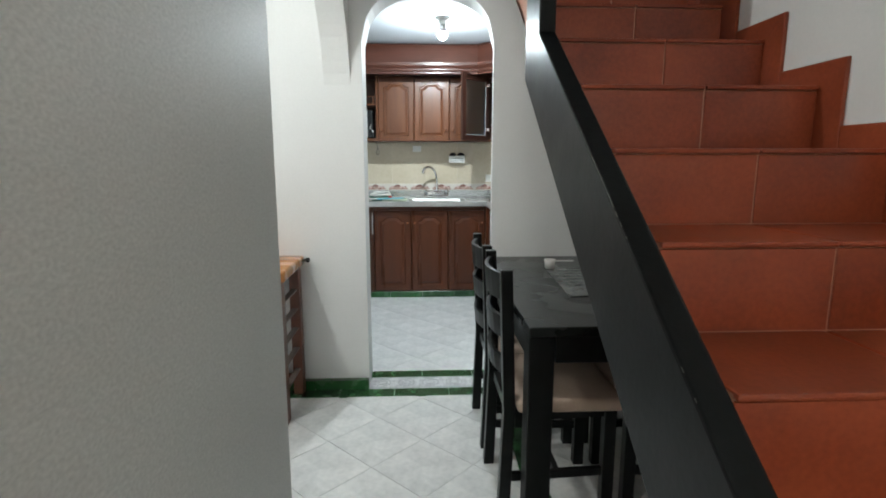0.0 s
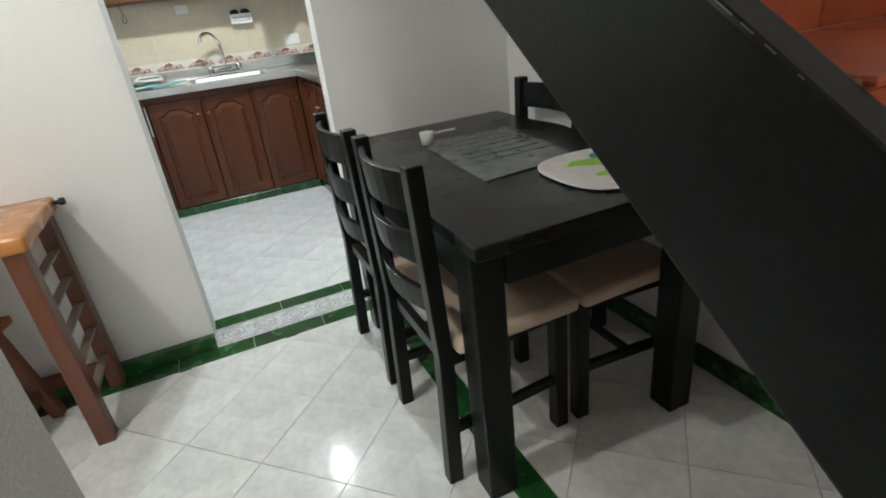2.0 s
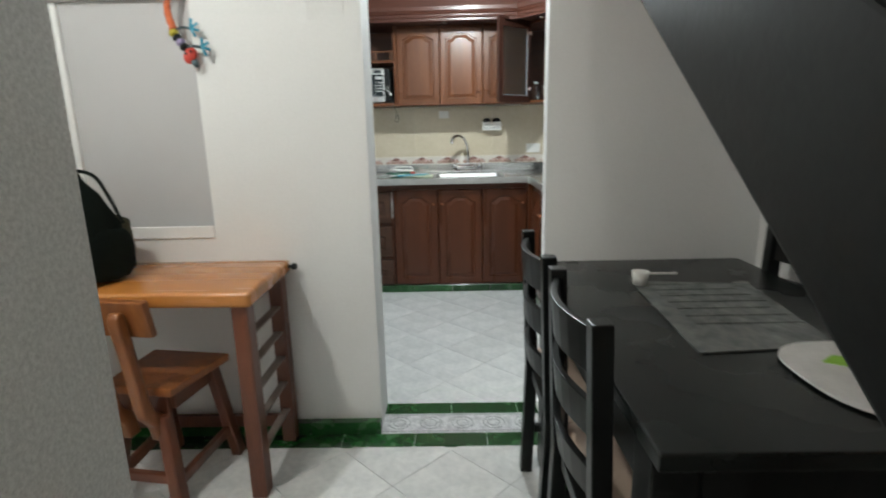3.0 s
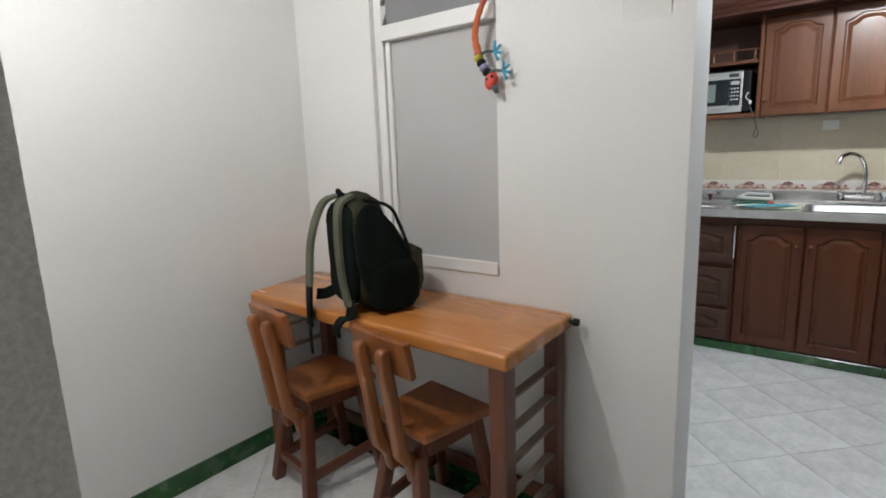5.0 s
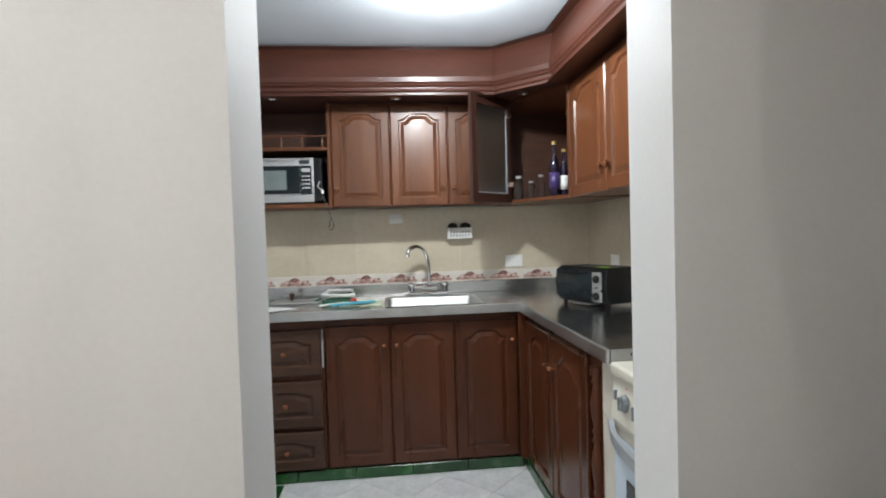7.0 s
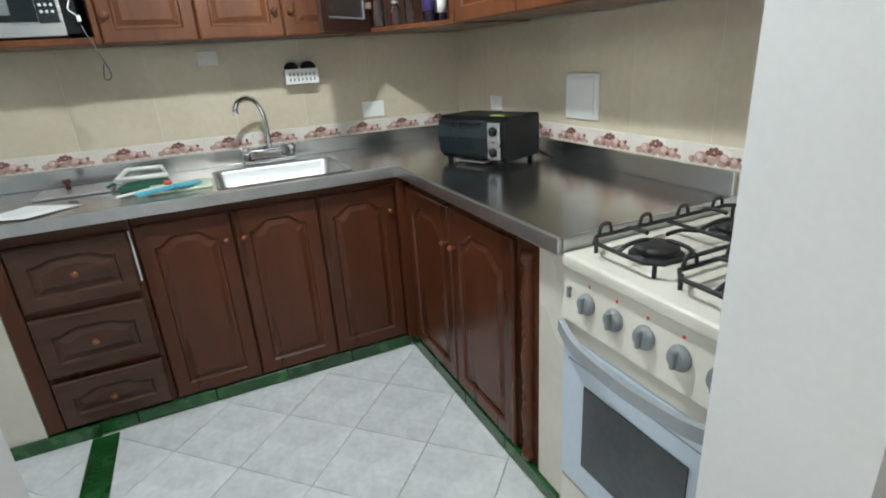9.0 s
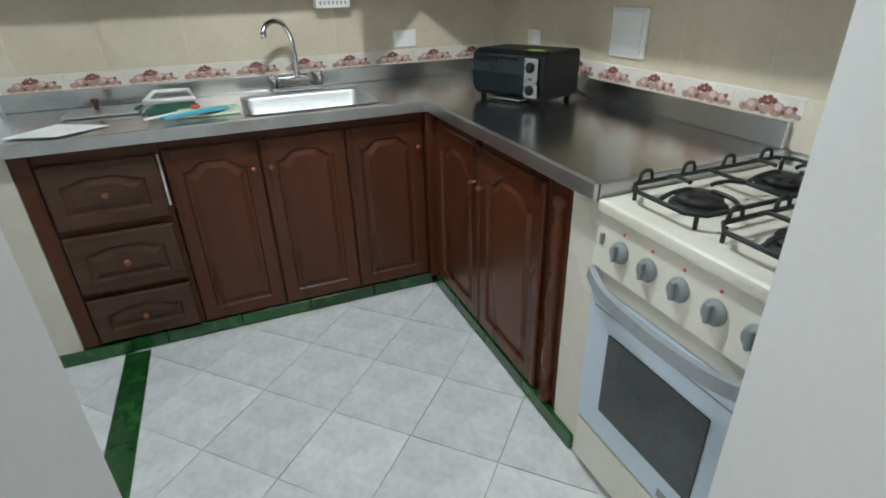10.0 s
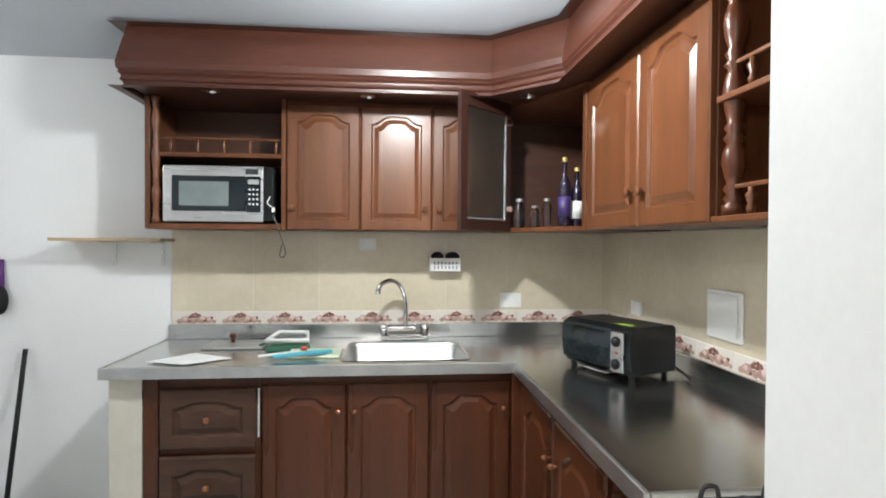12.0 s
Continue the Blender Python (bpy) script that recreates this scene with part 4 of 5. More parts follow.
def band(points, width, side, thick=0.008):
    pts = smooth_path(points, 6)
    own = bmesh.new()
    rows = []
    for k, p in enumerate(pts):
        way = (pts[min(k + 1, len(pts) - 1)] - pts[max(k - 1, 0)]).normalized()
        s = (Vector(side) - way * Vector(side).dot(way)).normalized()
        u = way.cross(s)
        rows.append([own.verts.new(p + s * a * width / 2 + u * b * thick / 2) for a, b in ((-1, -1), (1, -1), (1, 1), (-1, 1))])
    for a, b in zip(rows, rows[1:]):
        for k in range(4):
            own.faces.new((a[k], a[(k + 1) % 4], b[(k + 1) % 4], b[k]))
    own.faces.new(rows[0][::-1])
    own.faces.new(rows[-1])
    return own


def on_bag(points):
    return [BAG_AT @ Vector(p) for p in points]


STRAP_SIDE = (0.93, -0.37, 0)
part("strap", band(on_bag([(-0.068, -0.085, 0.408), (-0.080, -0.150, 0.378), (-0.092, -0.196, 0.26), (-0.094, -0.214, 0.12), (-0.092, -0.218, 0.085)]), 0.060, STRAP_SIDE, 0.011), STRAP, bag, "grey-green shoulder strap hanging over the edge")
part("strap", band(on_bag([(0.045, -0.085, 0.410), (0.048, -0.136, 0.378), (0.050, -0.148, 0.27), (0.058, -0.147, 0.14), (0.080, -0.138, 0.035)]), 0.052, STRAP_SIDE, 0.012), STRAP, bag, "grey-green shoulder strap")
part("strap_end", band(on_bag([(-0.092, -0.217, 0.095), (-0.090, -0.223, 0.02), (-0.088, -0.227, -0.06)]), 0.052, STRAP_SIDE, 0.009), BAGDARK, bag, "dark lower half of the strap")
part("strap_end", band(on_bag([(-0.088, -0.227, -0.055), (-0.086, -0.229, -0.11), (-0.082, -0.229, -0.165)]), 0.026, STRAP_SIDE, 0.005), BAGDARK, bag, "dark webbing tail")
part("strap_end", band(on_bag([(0.085, -0.13, 0.05), (0.115, -0.150, 0.012), (0.125, -0.180, 0.008), (0.126, -0.200, -0.012), (0.126, -0.201, -0.045)]), 0.052, STRAP_SIDE, 0.006), BAGDARK, bag, "dark webbing hanging over the table edge")
part("strap_end", band(on_bag([(-0.090, -0.12, 0.06), (-0.105, -0.155, 0.045), (-0.100, -0.19, 0.05)]), 0.04, (0, 0, 1), 0.006), BAGDARK, bag, "dark side webbing")
part("top_loop", tube(smooth_path(on_bag([(-0.03, -0.10, 0.405), (-0.012, -0.115, 0.425), (0.010, -0.10, 0.405)]), 5), 0.008, 8), BAGDARK, bag)
part("piping", tube(smooth_path(on_bag([(0.10, -0.07, 0.395), (0.128, 0.01, 0.37), (0.138, 0.045, 0.30), (0.150, 0.075, 0.20)]), 6), 0.006, 8), BAGDARK, bag, "dark zip line")
part("zip_pull", tube(on_bag([(0.140, 0.048, 0.30), (0.156, 0.05, 0.265)]), 0.004, 6), BLACKPLASTIC, bag)

# ---- what lies on the dining table ----
tz = TABLE_Z
matt = prism([(1.005, 2.775, tz + 0.0008), (0.970, 2.236, tz + 0.0008), (1.285, 2.262, tz + 0.0008), (1.345, 2.730, tz + 0.0008)], Vector((0, 0, 0.003)))
mat_ob = thing("table_mat", (1.15, 2.55, tz), "translucent grey plastic mat with embossed lines on the table", "mat")
part("sheet", matt, MATPLASTIC, mat_ob)
for k in range(7):
    y = 2.40 + 0.055 * k
    part("ridge", box(1.04, 1.30 - 0.01 * (k % 3), y, y + 0.007, tz + 0.004, tz + 0.0055), MATPLASTIC, mat_ob)
spoon = thing("measuring_spoon", (1.07, 2.80, tz), "small clear plastic measuring cup with a handle", "spoon")
part("cup", lathe([(0.020, 0.001), (0.026, 0.045), (0.0235, 0.045), (0.018, 0.004)], (1.055, 2.80, tz), (0, 0, 1), 18), WHITEPL, spoon, "", True)
part("handle", box(1.078, 1.165, 2.795, 2.805, tz + 0.034, tz + 0.040, 0.002, 1), WHITEPL, spoon)
spoon.location += Vector((-0.032, -0.062, 0))
plate = thing("place_mat", (1.28, 2.15, tz), "round white place mat with lime and blue print", "place mat")
outline = []
for k in range(44):
    a = 2 * math.pi * k / 44
    outline.append((1.275 + 0.172 * math.copysign(abs(math.cos(a)) ** 0.7, math.cos(a)), 2.11 + 0.165 * math.copysign(abs(math.sin(a)) ** 0.7, math.sin(a)), tz + 0.0045))
part("disc", prism(outline, Vector((0, 0, 0.005)), 0.0015), PAPER, plate)
part("print", prism([(1.18, 2.17, tz + 0.0098), (1.29, 2.10, tz + 0.0098), (1.35, 2.16, tz + 0.0098), (1.22, 2.20, tz + 0.0098)], Vector((0, 0, 0.0008))), LIME, plate, "lime green print")
part("print", ellipsoid((1.335, 2.19, tz + 0.0098), (0.055, 0.04, 0.0008), 16), BLUEP, plate, "blue print")
part("print", ellipsoid((1.24, 2.06, tz + 0.0098), (0.05, 0.02, 0.0008), 16), LIME, plate, "lime green print")

# ---- upper cabinets ----
UY, UZ0, UZ1, UX = 5.46, 1.450, 2.026, 1.30


def upper_box(name, x0, x1, y0, y1, label, z1=2.045):
    u = thing(name, ((x0 + x1) / 2, (y0 + y1) / 2, UZ0), label, "cabinet", "kitchen wall cabinets")
    part("body", box(x0, x1, y0, y1, UZ0 + 0.004, z1, 0.002, 1), CHERRYUP, u)
    return u


# open niche that holds the microwave
nic = thing("microwave_niche", (-0.27, 5.6, UZ0), "open cherry wall cabinet with a shelf for the microwave", "cabinet", "kitchen wall cabinets")
part("side", box(-0.567, -0.545, UY, 5.76, UZ0, 2.045, 0.002, 1), CHERRYUP, nic)
part("side", box(0.026, 0.046, UY, 5.76, UZ0, 2.045, 0.002, 1), CHERRYUP, nic)
part("bottom", box(-0.544, 0.025, UY - 0.004, 5.76, UZ0, UZ0 + 0.025, 0.003, 1), CHERRYUP, nic)
part("shelf", box(-0.544, 0.025, UY + 0.004, 5.745, 1.775, 1.795, 0.003, 1), CHERRYUP, nic)
part("back", box(-0.544, 0.025, 5.746, 5.76, UZ0 + 0.026, 2.045), CABIN, nic)
part("gallery_rail", box(-0.50, 0.024, UY + 0.008, UY + 0.018, 1.853, 1.863, 0.002, 1), CHERRYUP, nic)
for k in range(5):
    part("gallery_spindle", lathe([(0.005, 0), (0.008, 0.008), (0.004, 0.016), (0.009, 0.03), (0.004, 0.044), (0.006, 0.057)], (-0.46 + 0.115 * k, UY + 0.013, 1.796), (0, 0, 1), 10), CHERRYUP, nic, "", True)
part("column", lathe([(r * 0.7, h * 0.80) for r, h in SPIN], (-0.522, UY + 0.008, UZ0 + 0.026), (0, 0, 1), 14), CHERRYUP, nic, "turned half column", True)
for x0, x1, side in ((0.050, 0.379, "L"), (0.386, 0.712, "R"), (0.719, 1.045, "L")):
    u = upper_box("wall_cabinet", x0 - 0.003, x1 + 0.003, UY + 0.021, 5.76, "polished cherry wall cabinet with a raised-panel door")
    d = part("door", raised_panel((x0, UY, UZ0), (1, 0, 0), (0, -1, 0), x1 - x0, UZ1 - UZ0, 0.02, 0.046, 0.036), CHERRYUP, u)
    part("knob", knob_mesh((x1 - 0.03 if side == "R" else x0 + 0.028, UY, UZ0 + 0.10), (0, -1, 0), 0.014), CHERRYUP, d)
# open corner cabinet with its glass door swung out
cor = thing("corner_wall_cabinet", (1.35, 5.45, UZ0), "open cherry corner wall cabinet with a glass door swung out", "cabinet", "kitchen wall cabinets")
foot = [(1.05, 5.76), (1.05, UY + 0.005), (1.085, UY - 0.005), (UX + 0.0, 5.06), (UX + 0.02, 5.045), (1.66, 5.045), (1.66, 5.76)]
for z0, z1 in ((UZ0, UZ0 + 0.018), (2.03, 2.045)):
    part("shelf", prism([(x, y, z0) for x, y in foot], Vector((0, 0, z1 - z0))), CHERRYUP, cor)
part("side", box(1.0485, 1.068, UY + 0.02, 5.745, UZ0 + 0.019, 2.029), CABIN, cor)
part("side", box(UX + 0.022, 1.65, 5.046, 5.064, UZ0 + 0.019, 2.029), CABIN, cor)
part("back", box(1.069, 1.655, 5.745, 5.759, UZ0 + 0.019, 2.029), CABIN, cor)
part("back", box(1.645, 1.658, 5.065, 5.744, UZ0 + 0.019, 2.029), CABIN, cor)
part("post", box(UX - 0.004, UX + 0.02, 5.04, 5.075, UZ0 + 0.001, 2.0299, 0.002, 1), CHERRYUP, cor)
hinge, free = Vector((1.075, 5.44, 0)), Vector((0.812, 5.215, 0))
along = (free - hinge).normalized()
out = Vector((0, 0, 1)).cross(along)
GW, GH = (free - hinge).length, UZ1 + 0.02 - UZ0
gd = None
for s0, s1, z0, z1 in ((0, 0.03, 0, GH), (GW - 0.045, GW, 0, GH), (0.03, GW - 0.045, 0, 0.05), (0.03, GW - 0.045, GH - 0.06, GH)):
    base = [hinge + along * s + out * o + Vector((0, 0, UZ0 + z0)) for s, o in ((s0, -0.01), (s1, -0.01), (s1, 0.01), (s0, 0.01))]
    gd = prism(base, Vector((0, 0, z1 - z0)), 0, gd)
gdoor = part("door", gd, DOORBACK, cor, "glass door frame standing open")
part("pane", prism([hinge + along * s + out * o + Vector((0, 0, UZ0 + 0.05)) for s, o in ((0.03, -0.002), (GW - 0.045, -0.002), (GW - 0.045, 0.002), (0.03, 0.002))], Vector((0, 0, GH - 0.11))), GLASSDOOR, gdoor, "etched glass pane")
for s0, s1, z0, z1 in ((0.031, 0.036, 0.052, GH - 0.10), (0.036, GW - 0.048, 0.052, 0.057)):
    part("pane_edge", prism([hinge + along * s_ + out * o + Vector((0, 0, UZ0 + z0)) for s_, o in ((s0, -0.006), (s1, -0.006), (s1, 0.006), (s0, 0.006))], Vector((0, 0, z1 - z0))), HANDLE, gdoor, "pale glass edge")
for z in (UZ0 + 0.09, UZ0 + 0.49):
    part("hinge", box(1.055, 1.09, 5.415, 5.435, z, z + 0.03, 0.003, 1), CHROME, gdoor)
for y0, y1, side in ((4.605, 5.035, "A"), (4.232, 4.598, "B")):
    u = upper_box("wall_cabinet", UX + 0.021, 1.66, y0 - 0.003, y1 + 0.003, "polished cherry wall cabinet with a raised-panel door")
    d = part("door", raised_panel((UX, y1, UZ0), (0, -1, 0), (-1, 0, 0), y1 - y0, UZ1 - UZ0, 0.02, 0.054, 0.042), CHERRYUP, u)
    part("knob", knob_mesh((UX, y0 + 0.035 if side == "A" else y1 - 0.035, UZ0 + 0.11), (-1, 0, 0), 0.015), CHERRYUP, d)
sh = thing("open_shelf_unit", (1.48, 3.95, UZ0), "open cherry shelf unit with a turned column and small galleries", "shelf")
part("column", lathe([(r * 1.0, h * 0.79) for r, h in SPIN], (UX + 0.035, 4.185, UZ0 + 0.016), (0, 0, 1), 18), CHERRY, sh, "turned column", True)
part("back", box(1.645, 1.66, 3.70, 4.228, UZ0 + 0.001, 2.045), CABIN, sh)
part("side", box(UX + 0.07, 1.644, 4.212, 4.2285, UZ0 + 0.016, 2.045), CHERRYUP, sh)
part("side", box(UX + 0.02, 1.644, 3.70, 3.716, UZ0 + 0.016, 2.045), CHERRYUP, sh)
for z in (UZ0, 1.735):
    part("shelf", box(UX + 0.005, 1.644, 3.70, 4.211 if z > UZ0 else 4.228, z, z + 0.015, 0.002, 1), CHERRYUP, sh)
    part("gallery_rail", box(UX + 0.012, UX + 0.022, 3.72, 4.15, z + 0.075, z + 0.085, 0.002, 1), CHERRYUP, sh)
    for k in range(5):
        part("gallery_spindle", lathe([(0.006, 0), (0.010, 0.012), (0.005, 0.022), (0.012, 0.042), (0.005, 0.05), (0.007, 0.06)], (UX + 0.017, 4.10 - 0.085 * k, z + 0.0155), (0, 0, 1), 10), CHERRYUP, sh, "", True)

# ---- valance ----
val = thing("valance", (0.4, 5.3, 2.03), "dark cherry valance with a moulded lower edge under the ceiling", "valance")
line = [(-0.59, 5.755), (-0.59, 5.285), (0.955, 5.265), (1.20, 5.025), (1.205, 3.46)]


def sweep(profile):
    own = bmesh.new()
    pts = [Vector((x, y, 0)) for x, y in line]
    rows = []
    for k, p in enumerate(pts):
        dirs = []
        for a, b in ((k - 1, k), (k, k + 1)):
            if 0 <= a and b < len(pts):
                w = (pts[b] - pts[a]).normalized()
                dirs.append(Vector((w.y, -w.x, 0)))
        n = sum(dirs, Vector()) / len(dirs)
        n = n / max(n.length_squared, 0.2)
        n = -n if k == -1 else n
        rows.append([own.verts.new(p + n * -d + Vector((0, 0, z))) for d, z in profile])
    for a, b in zip(rows, rows[1:]):
        for k in range(len(profile) - 1):
            own.faces.new((a[k], a[k + 1], b[k + 1], b[k]))
    return own


# outward is away from the walls: the sign is set by the walking order
prof_v = [(0.03, 2.026), (-0.008, 2.026), (-0.012, 2.04), (-0.012, 2.052), (-0.002, 2.058), (-0.006, 2.07), (-0.006, 2.078), (0.004, 2.088), (0.0, 2.096), (0.008, 2.105), (0.010, 2.13), (-0.004, 2.20), (-0.022, 2.285), (0.03, 2.285)]
part("board", sweep([(-d, z) for d, z in prof_v]), CHERRYX, val)
deck = [(-0.575, 5.76), (-0.575, 5.29), (0.955, 5.285), (1.215, 5.03), (1.22, 3.47), (1.66, 3.47), (1.66, 5.76)]
part("underside", prism([(x, y, 2.047) for x, y in deck], Vector((0, 0, 0.012))), CHERRYX, val, "dark underside board")
for x, y in ((-0.25, 5.36), (0.42, 5.36), (1.25, 4.05), (1.12, 5.27)):
    part("spotlight", lathe([(0.034, 0), (0.034, -0.006), (0.024, -0.008), (0.02, -0.002)], (x, y, 2.0465), (0, 0, 1), 18), CHROME, val, "unlit recessed spotlight ring")

# ---- microwave ----
mw = thing("microwave_oven", (-0.26, 5.6, UZ0 + 0.026), "silver microwave oven with a dark door in the niche", "microwave")
part("body", box(-0.49, -0.012, UY + 0.022, 5.735, UZ0 + 0.04, 1.732, 0.006), BLACKPLASTIC, mw, "black metal casing")
mf = part("front", box(-0.492, -0.055, UY + 0.004, UY + 0.0215, UZ0 + 0.034, 1.736, 0.005), SILVER, mw, "brushed silver front")
part("door_glass", box(-0.452, -0.130, UY + 0.0005, UY + 0.0035, UZ0 + 0.082, 1.690, 0.003, 1), DARKGLASS, mf, "black glass door")
part("window", box(-0.420, -0.205, UY - 0.0012, UY + 0.0002, UZ0 + 0.105, 1.665, 0.002, 1), SCREEN, mf, "greenish mesh window")
part("panel", box(-0.1285, -0.066, UY + 0.001, UY + 0.0035, UZ0 + 0.078, 1.690, 0.002, 1), DARKGLASS, mf, "black key panel")
part("display", box(-0.132, -0.076, UY - 0.0005, UY + 0.0035, 1.700, 1.722, 0.002, 1), OVENGLASS, mf)
for r in range(4):
    for c in range(3):
        part("key", lathe([(0.005, 0), (0.005, 0.0015), (0.0035, 0.002)], (-0.114 + 0.017 * c, UY + 0.0008, UZ0 + 0.115 + 0.022 * r), (0, -1, 0), 10), LABELW, mf)
part("key_bar", box(-0.121, -0.073, UY - 0.0005, UY + 0.0008, 1.655, 1.676, 0.002, 1), SILVER, mf)
part("side_strip", box(-0.054, -0.013, UY + 0.008, UY + 0.0215, UZ0 + 0.04, 1.73, 0.003), BLACKPLASTIC, mw)
for x in (-0.45, -0.06):
    part("foot", lathe([(0.014, 0), (0.012, 0.014)], (x, UY + 0.06, UZ0 + 0.0255), (0, 0, 1), 10), BLACKPLASTIC, mw)
cable = thing("power_cable", (0.0, 5.44, UZ0), "grey power cable with a white plug hanging from the niche", "cable")
part("plug", box(-0.012, 0.002, UY - 0.020, UY - 0.008, 1.528, 1.55, 0.004), WHITEPL, cable, "white plug")
part("cord", tube(smooth_path([(-0.005, UY - 0.015, 1.515), (0.015, UY - 0.022, 1.46), (0.035, UY - 0.02, 1.40), (0.05, UY - 0.02, 1.345), (0.038, UY - 0.02, 1.325), (0.025, UY - 0.02, 1.335), (0.035, UY - 0.02, 1.385)], 6), 0.0024, 8), plain("grey_cord_rubber", (0.06, 0.06, 0.06)), cable)
part("cord", tube(smooth_path([(-0.02, UY - 0.01, 1.60), (-0.03, UY - 0.02, 1.57), (-0.01, UY - 0.022, 1.55)], 5), 0.0025, 8), WHITEPL, cable)

# ---- jars and bottles in the corner cabinet ----
def bottle(at, h, r, mat, label, cap, tag=None):
    b = thing("bottle", at, label, "bottle", "bottles in the corner cabinet")
    part("glass", lathe([(r * 0.9, 0), (r, 0.006), (r, h * 0.55), (r * 0.85, h * 0.64), (r * 0.36, h * 0.76), (r * 0.34, h * 0.93), (r * 0.4, h * 0.95)], at, (0, 0, 1), 18), mat, b, "", True)
    part("cap", lathe([(r * 0.42, 0), (r * 0.44, h * 0.06), (r * 0.3, h * 0.07)], (at[0], at[1], at[2] + h * 0.951), (0, 0, 1), 14), cap, b)
    if tag:
        part("label", lathe([(r * 1.02, 0), (r * 1.02, h * 0.30)], (at[0], at[1], at[2] + h * 0.14), (0, 0, 1), 18), tag, b, "", True)
    return b


sz = UZ0 + 0.0182
bottle((1.262, 5.19, sz), 0.29, 0.027, BOTTLEDARK, "dark bottle with a purple and gold label", GOLD, PURPLE)
bottle((1.320, 5.20, sz), 0.25, 0.025, BOTTLEDARK, "dark bottle with a white label", GOLD, LABELW)
for x, y, h, r in ((1.125, 5.43, 0.135, 0.026), (1.185, 5.38, 0.10, 0.023), (1.225, 5.32, 0.13, 0.022)):
    j = thing("jar", (x, y, sz), "small clear glass jar with a metal lid", "jar", "jars in the corner cabinet")
    part("glass", lathe([(r * 0.9, 0), (r, 0.005), (r, h * 0.72), (r * 0.62, h * 0.86), (r * 0.62, h * 0.9)], (x, y, sz), (0, 0, 1), 18), BOTTLECLEAR, j, "", True)
    part("lid", lathe([(r * 0.66, 0), (r * 0.66, h * 0.1), (r * 0.5, h * 0.11)], (x, y, sz + h * 0.901), (0, 0, 1), 16), SILVER, j)

# ---- tap ----
tap = thing("kitchen_tap", (0.595, 5.69, CTOP), "chrome kitchen mixer tap with a curved spout", "tap")
part("base", box(0.475, 0.715, 5.665, 5.715, CTOP + 0.001, CTOP + 0.022, 0.008, 3), CHROME, tap)
part("body", box(0.505, 0.655, 5.668, 5.712, CTOP + 0.0225, CTOP + 0.062, 0.012, 3), CHROME, tap)
part("spout", tube(smooth_path([(0.60, 5.69, CTOP + 0.06), (0.602, 5.69, CTOP + 0.15), (0.592, 5.672, CTOP + 0.232), (0.562, 5.63, CTOP + 0.29), (0.520, 5.585, CTOP + 0.308), (0.482, 5.548, CTOP + 0.295), (0.465, 5.532, CTOP + 0.268)], 6), 0.0115, 14), CHROME, tap, "", True)
part("nozzle", lathe([(0.013, 0), (0.014, -0.02), (0.011, -0.022)], (0.465, 5.532, CTOP + 0.269), (0, 0, 1), 14), CHROME, tap, "", True)
for x in (0.49, 0.70):
    part("lever", lathe([(0.016, 0), (0.018, 0.03), (0.022, 0.035), (0.02, 0.055), (0.01, 0.06)], (x, 5.69, CTOP + 0.0225), (0, 0, 1), 14), CHROME, tap, "", True)

# ---- on the worktop ----
sheet = thing("paper_sheet", (-0.3, 5.27, CTOP), "white sheet of paper lying on the worktop", "paper")
bm = prism([(-0.455, 5.225, CTOP + 0.006), (-0.285, 5.165, CTOP + 0.006), (-0.135, 5.285, CTOP + 0.004), (-0.33, 5.40, CTOP + 0.004)], Vector((0, 0, 0.001)))
part("page", bm, PAPER, sheet)
lid = thing("pot_lid", (-0.2, 5.55, CTOP), "flat steel lid with a dark knob on the worktop", "lid")
part("plate", box(-0.33, -0.06, 5.47, 5.66, CTOP + 0.0012, CTOP + 0.012, 0.005), SILVER, lid)
part("knob", lathe([(0.010, 0), (0.008, 0.02), (0.016, 0.026), (0.014, 0.042)], (-0.225, 5.60, CTOP + 0.0125), (0, 0, 1), 14), CHERRY, lid, "dark knob", True)
part("handle", tube([(-0.075, 5.50, CTOP + 0.016), (-0.035, 5.60, CTOP + 0.022)], 0.006, 8), DARKGREEN, lid)
cloth = thing("dish_cloth", (0.12, 5.35, CTOP), "folded pale cloth beside the sink", "cloth")
part("fold", box(0.08, 0.31, 5.27, 5.43, CTOP + 0.0012, CTOP + 0.012, 0.005), CLOTH, cloth)
spg = thing("scrubbing_brush", (0.06, 5.5, CTOP), "white handled scrubbing brush with a green pad", "brush")
part("pad", prism([(-0.03, 5.41, CTOP + 0.002), (0.16, 5.44, CTOP + 0.002), (0.13, 5.55, CTOP + 0.002), (0.0, 5.53, CTOP + 0.002)], Vector((0, 0, 0.022)), 0.004), DARKGREEN, spg)
part("frame", tube([(-0.03, 5.42, CTOP + 0.05), (0.15, 5.45, CTOP + 0.045), (0.13, 5.57, CTOP + 0.06), (0.0, 5.56, CTOP + 0.065)], 0.011, 10, None, True), WHITEPL, spg, "white frame handle", True)
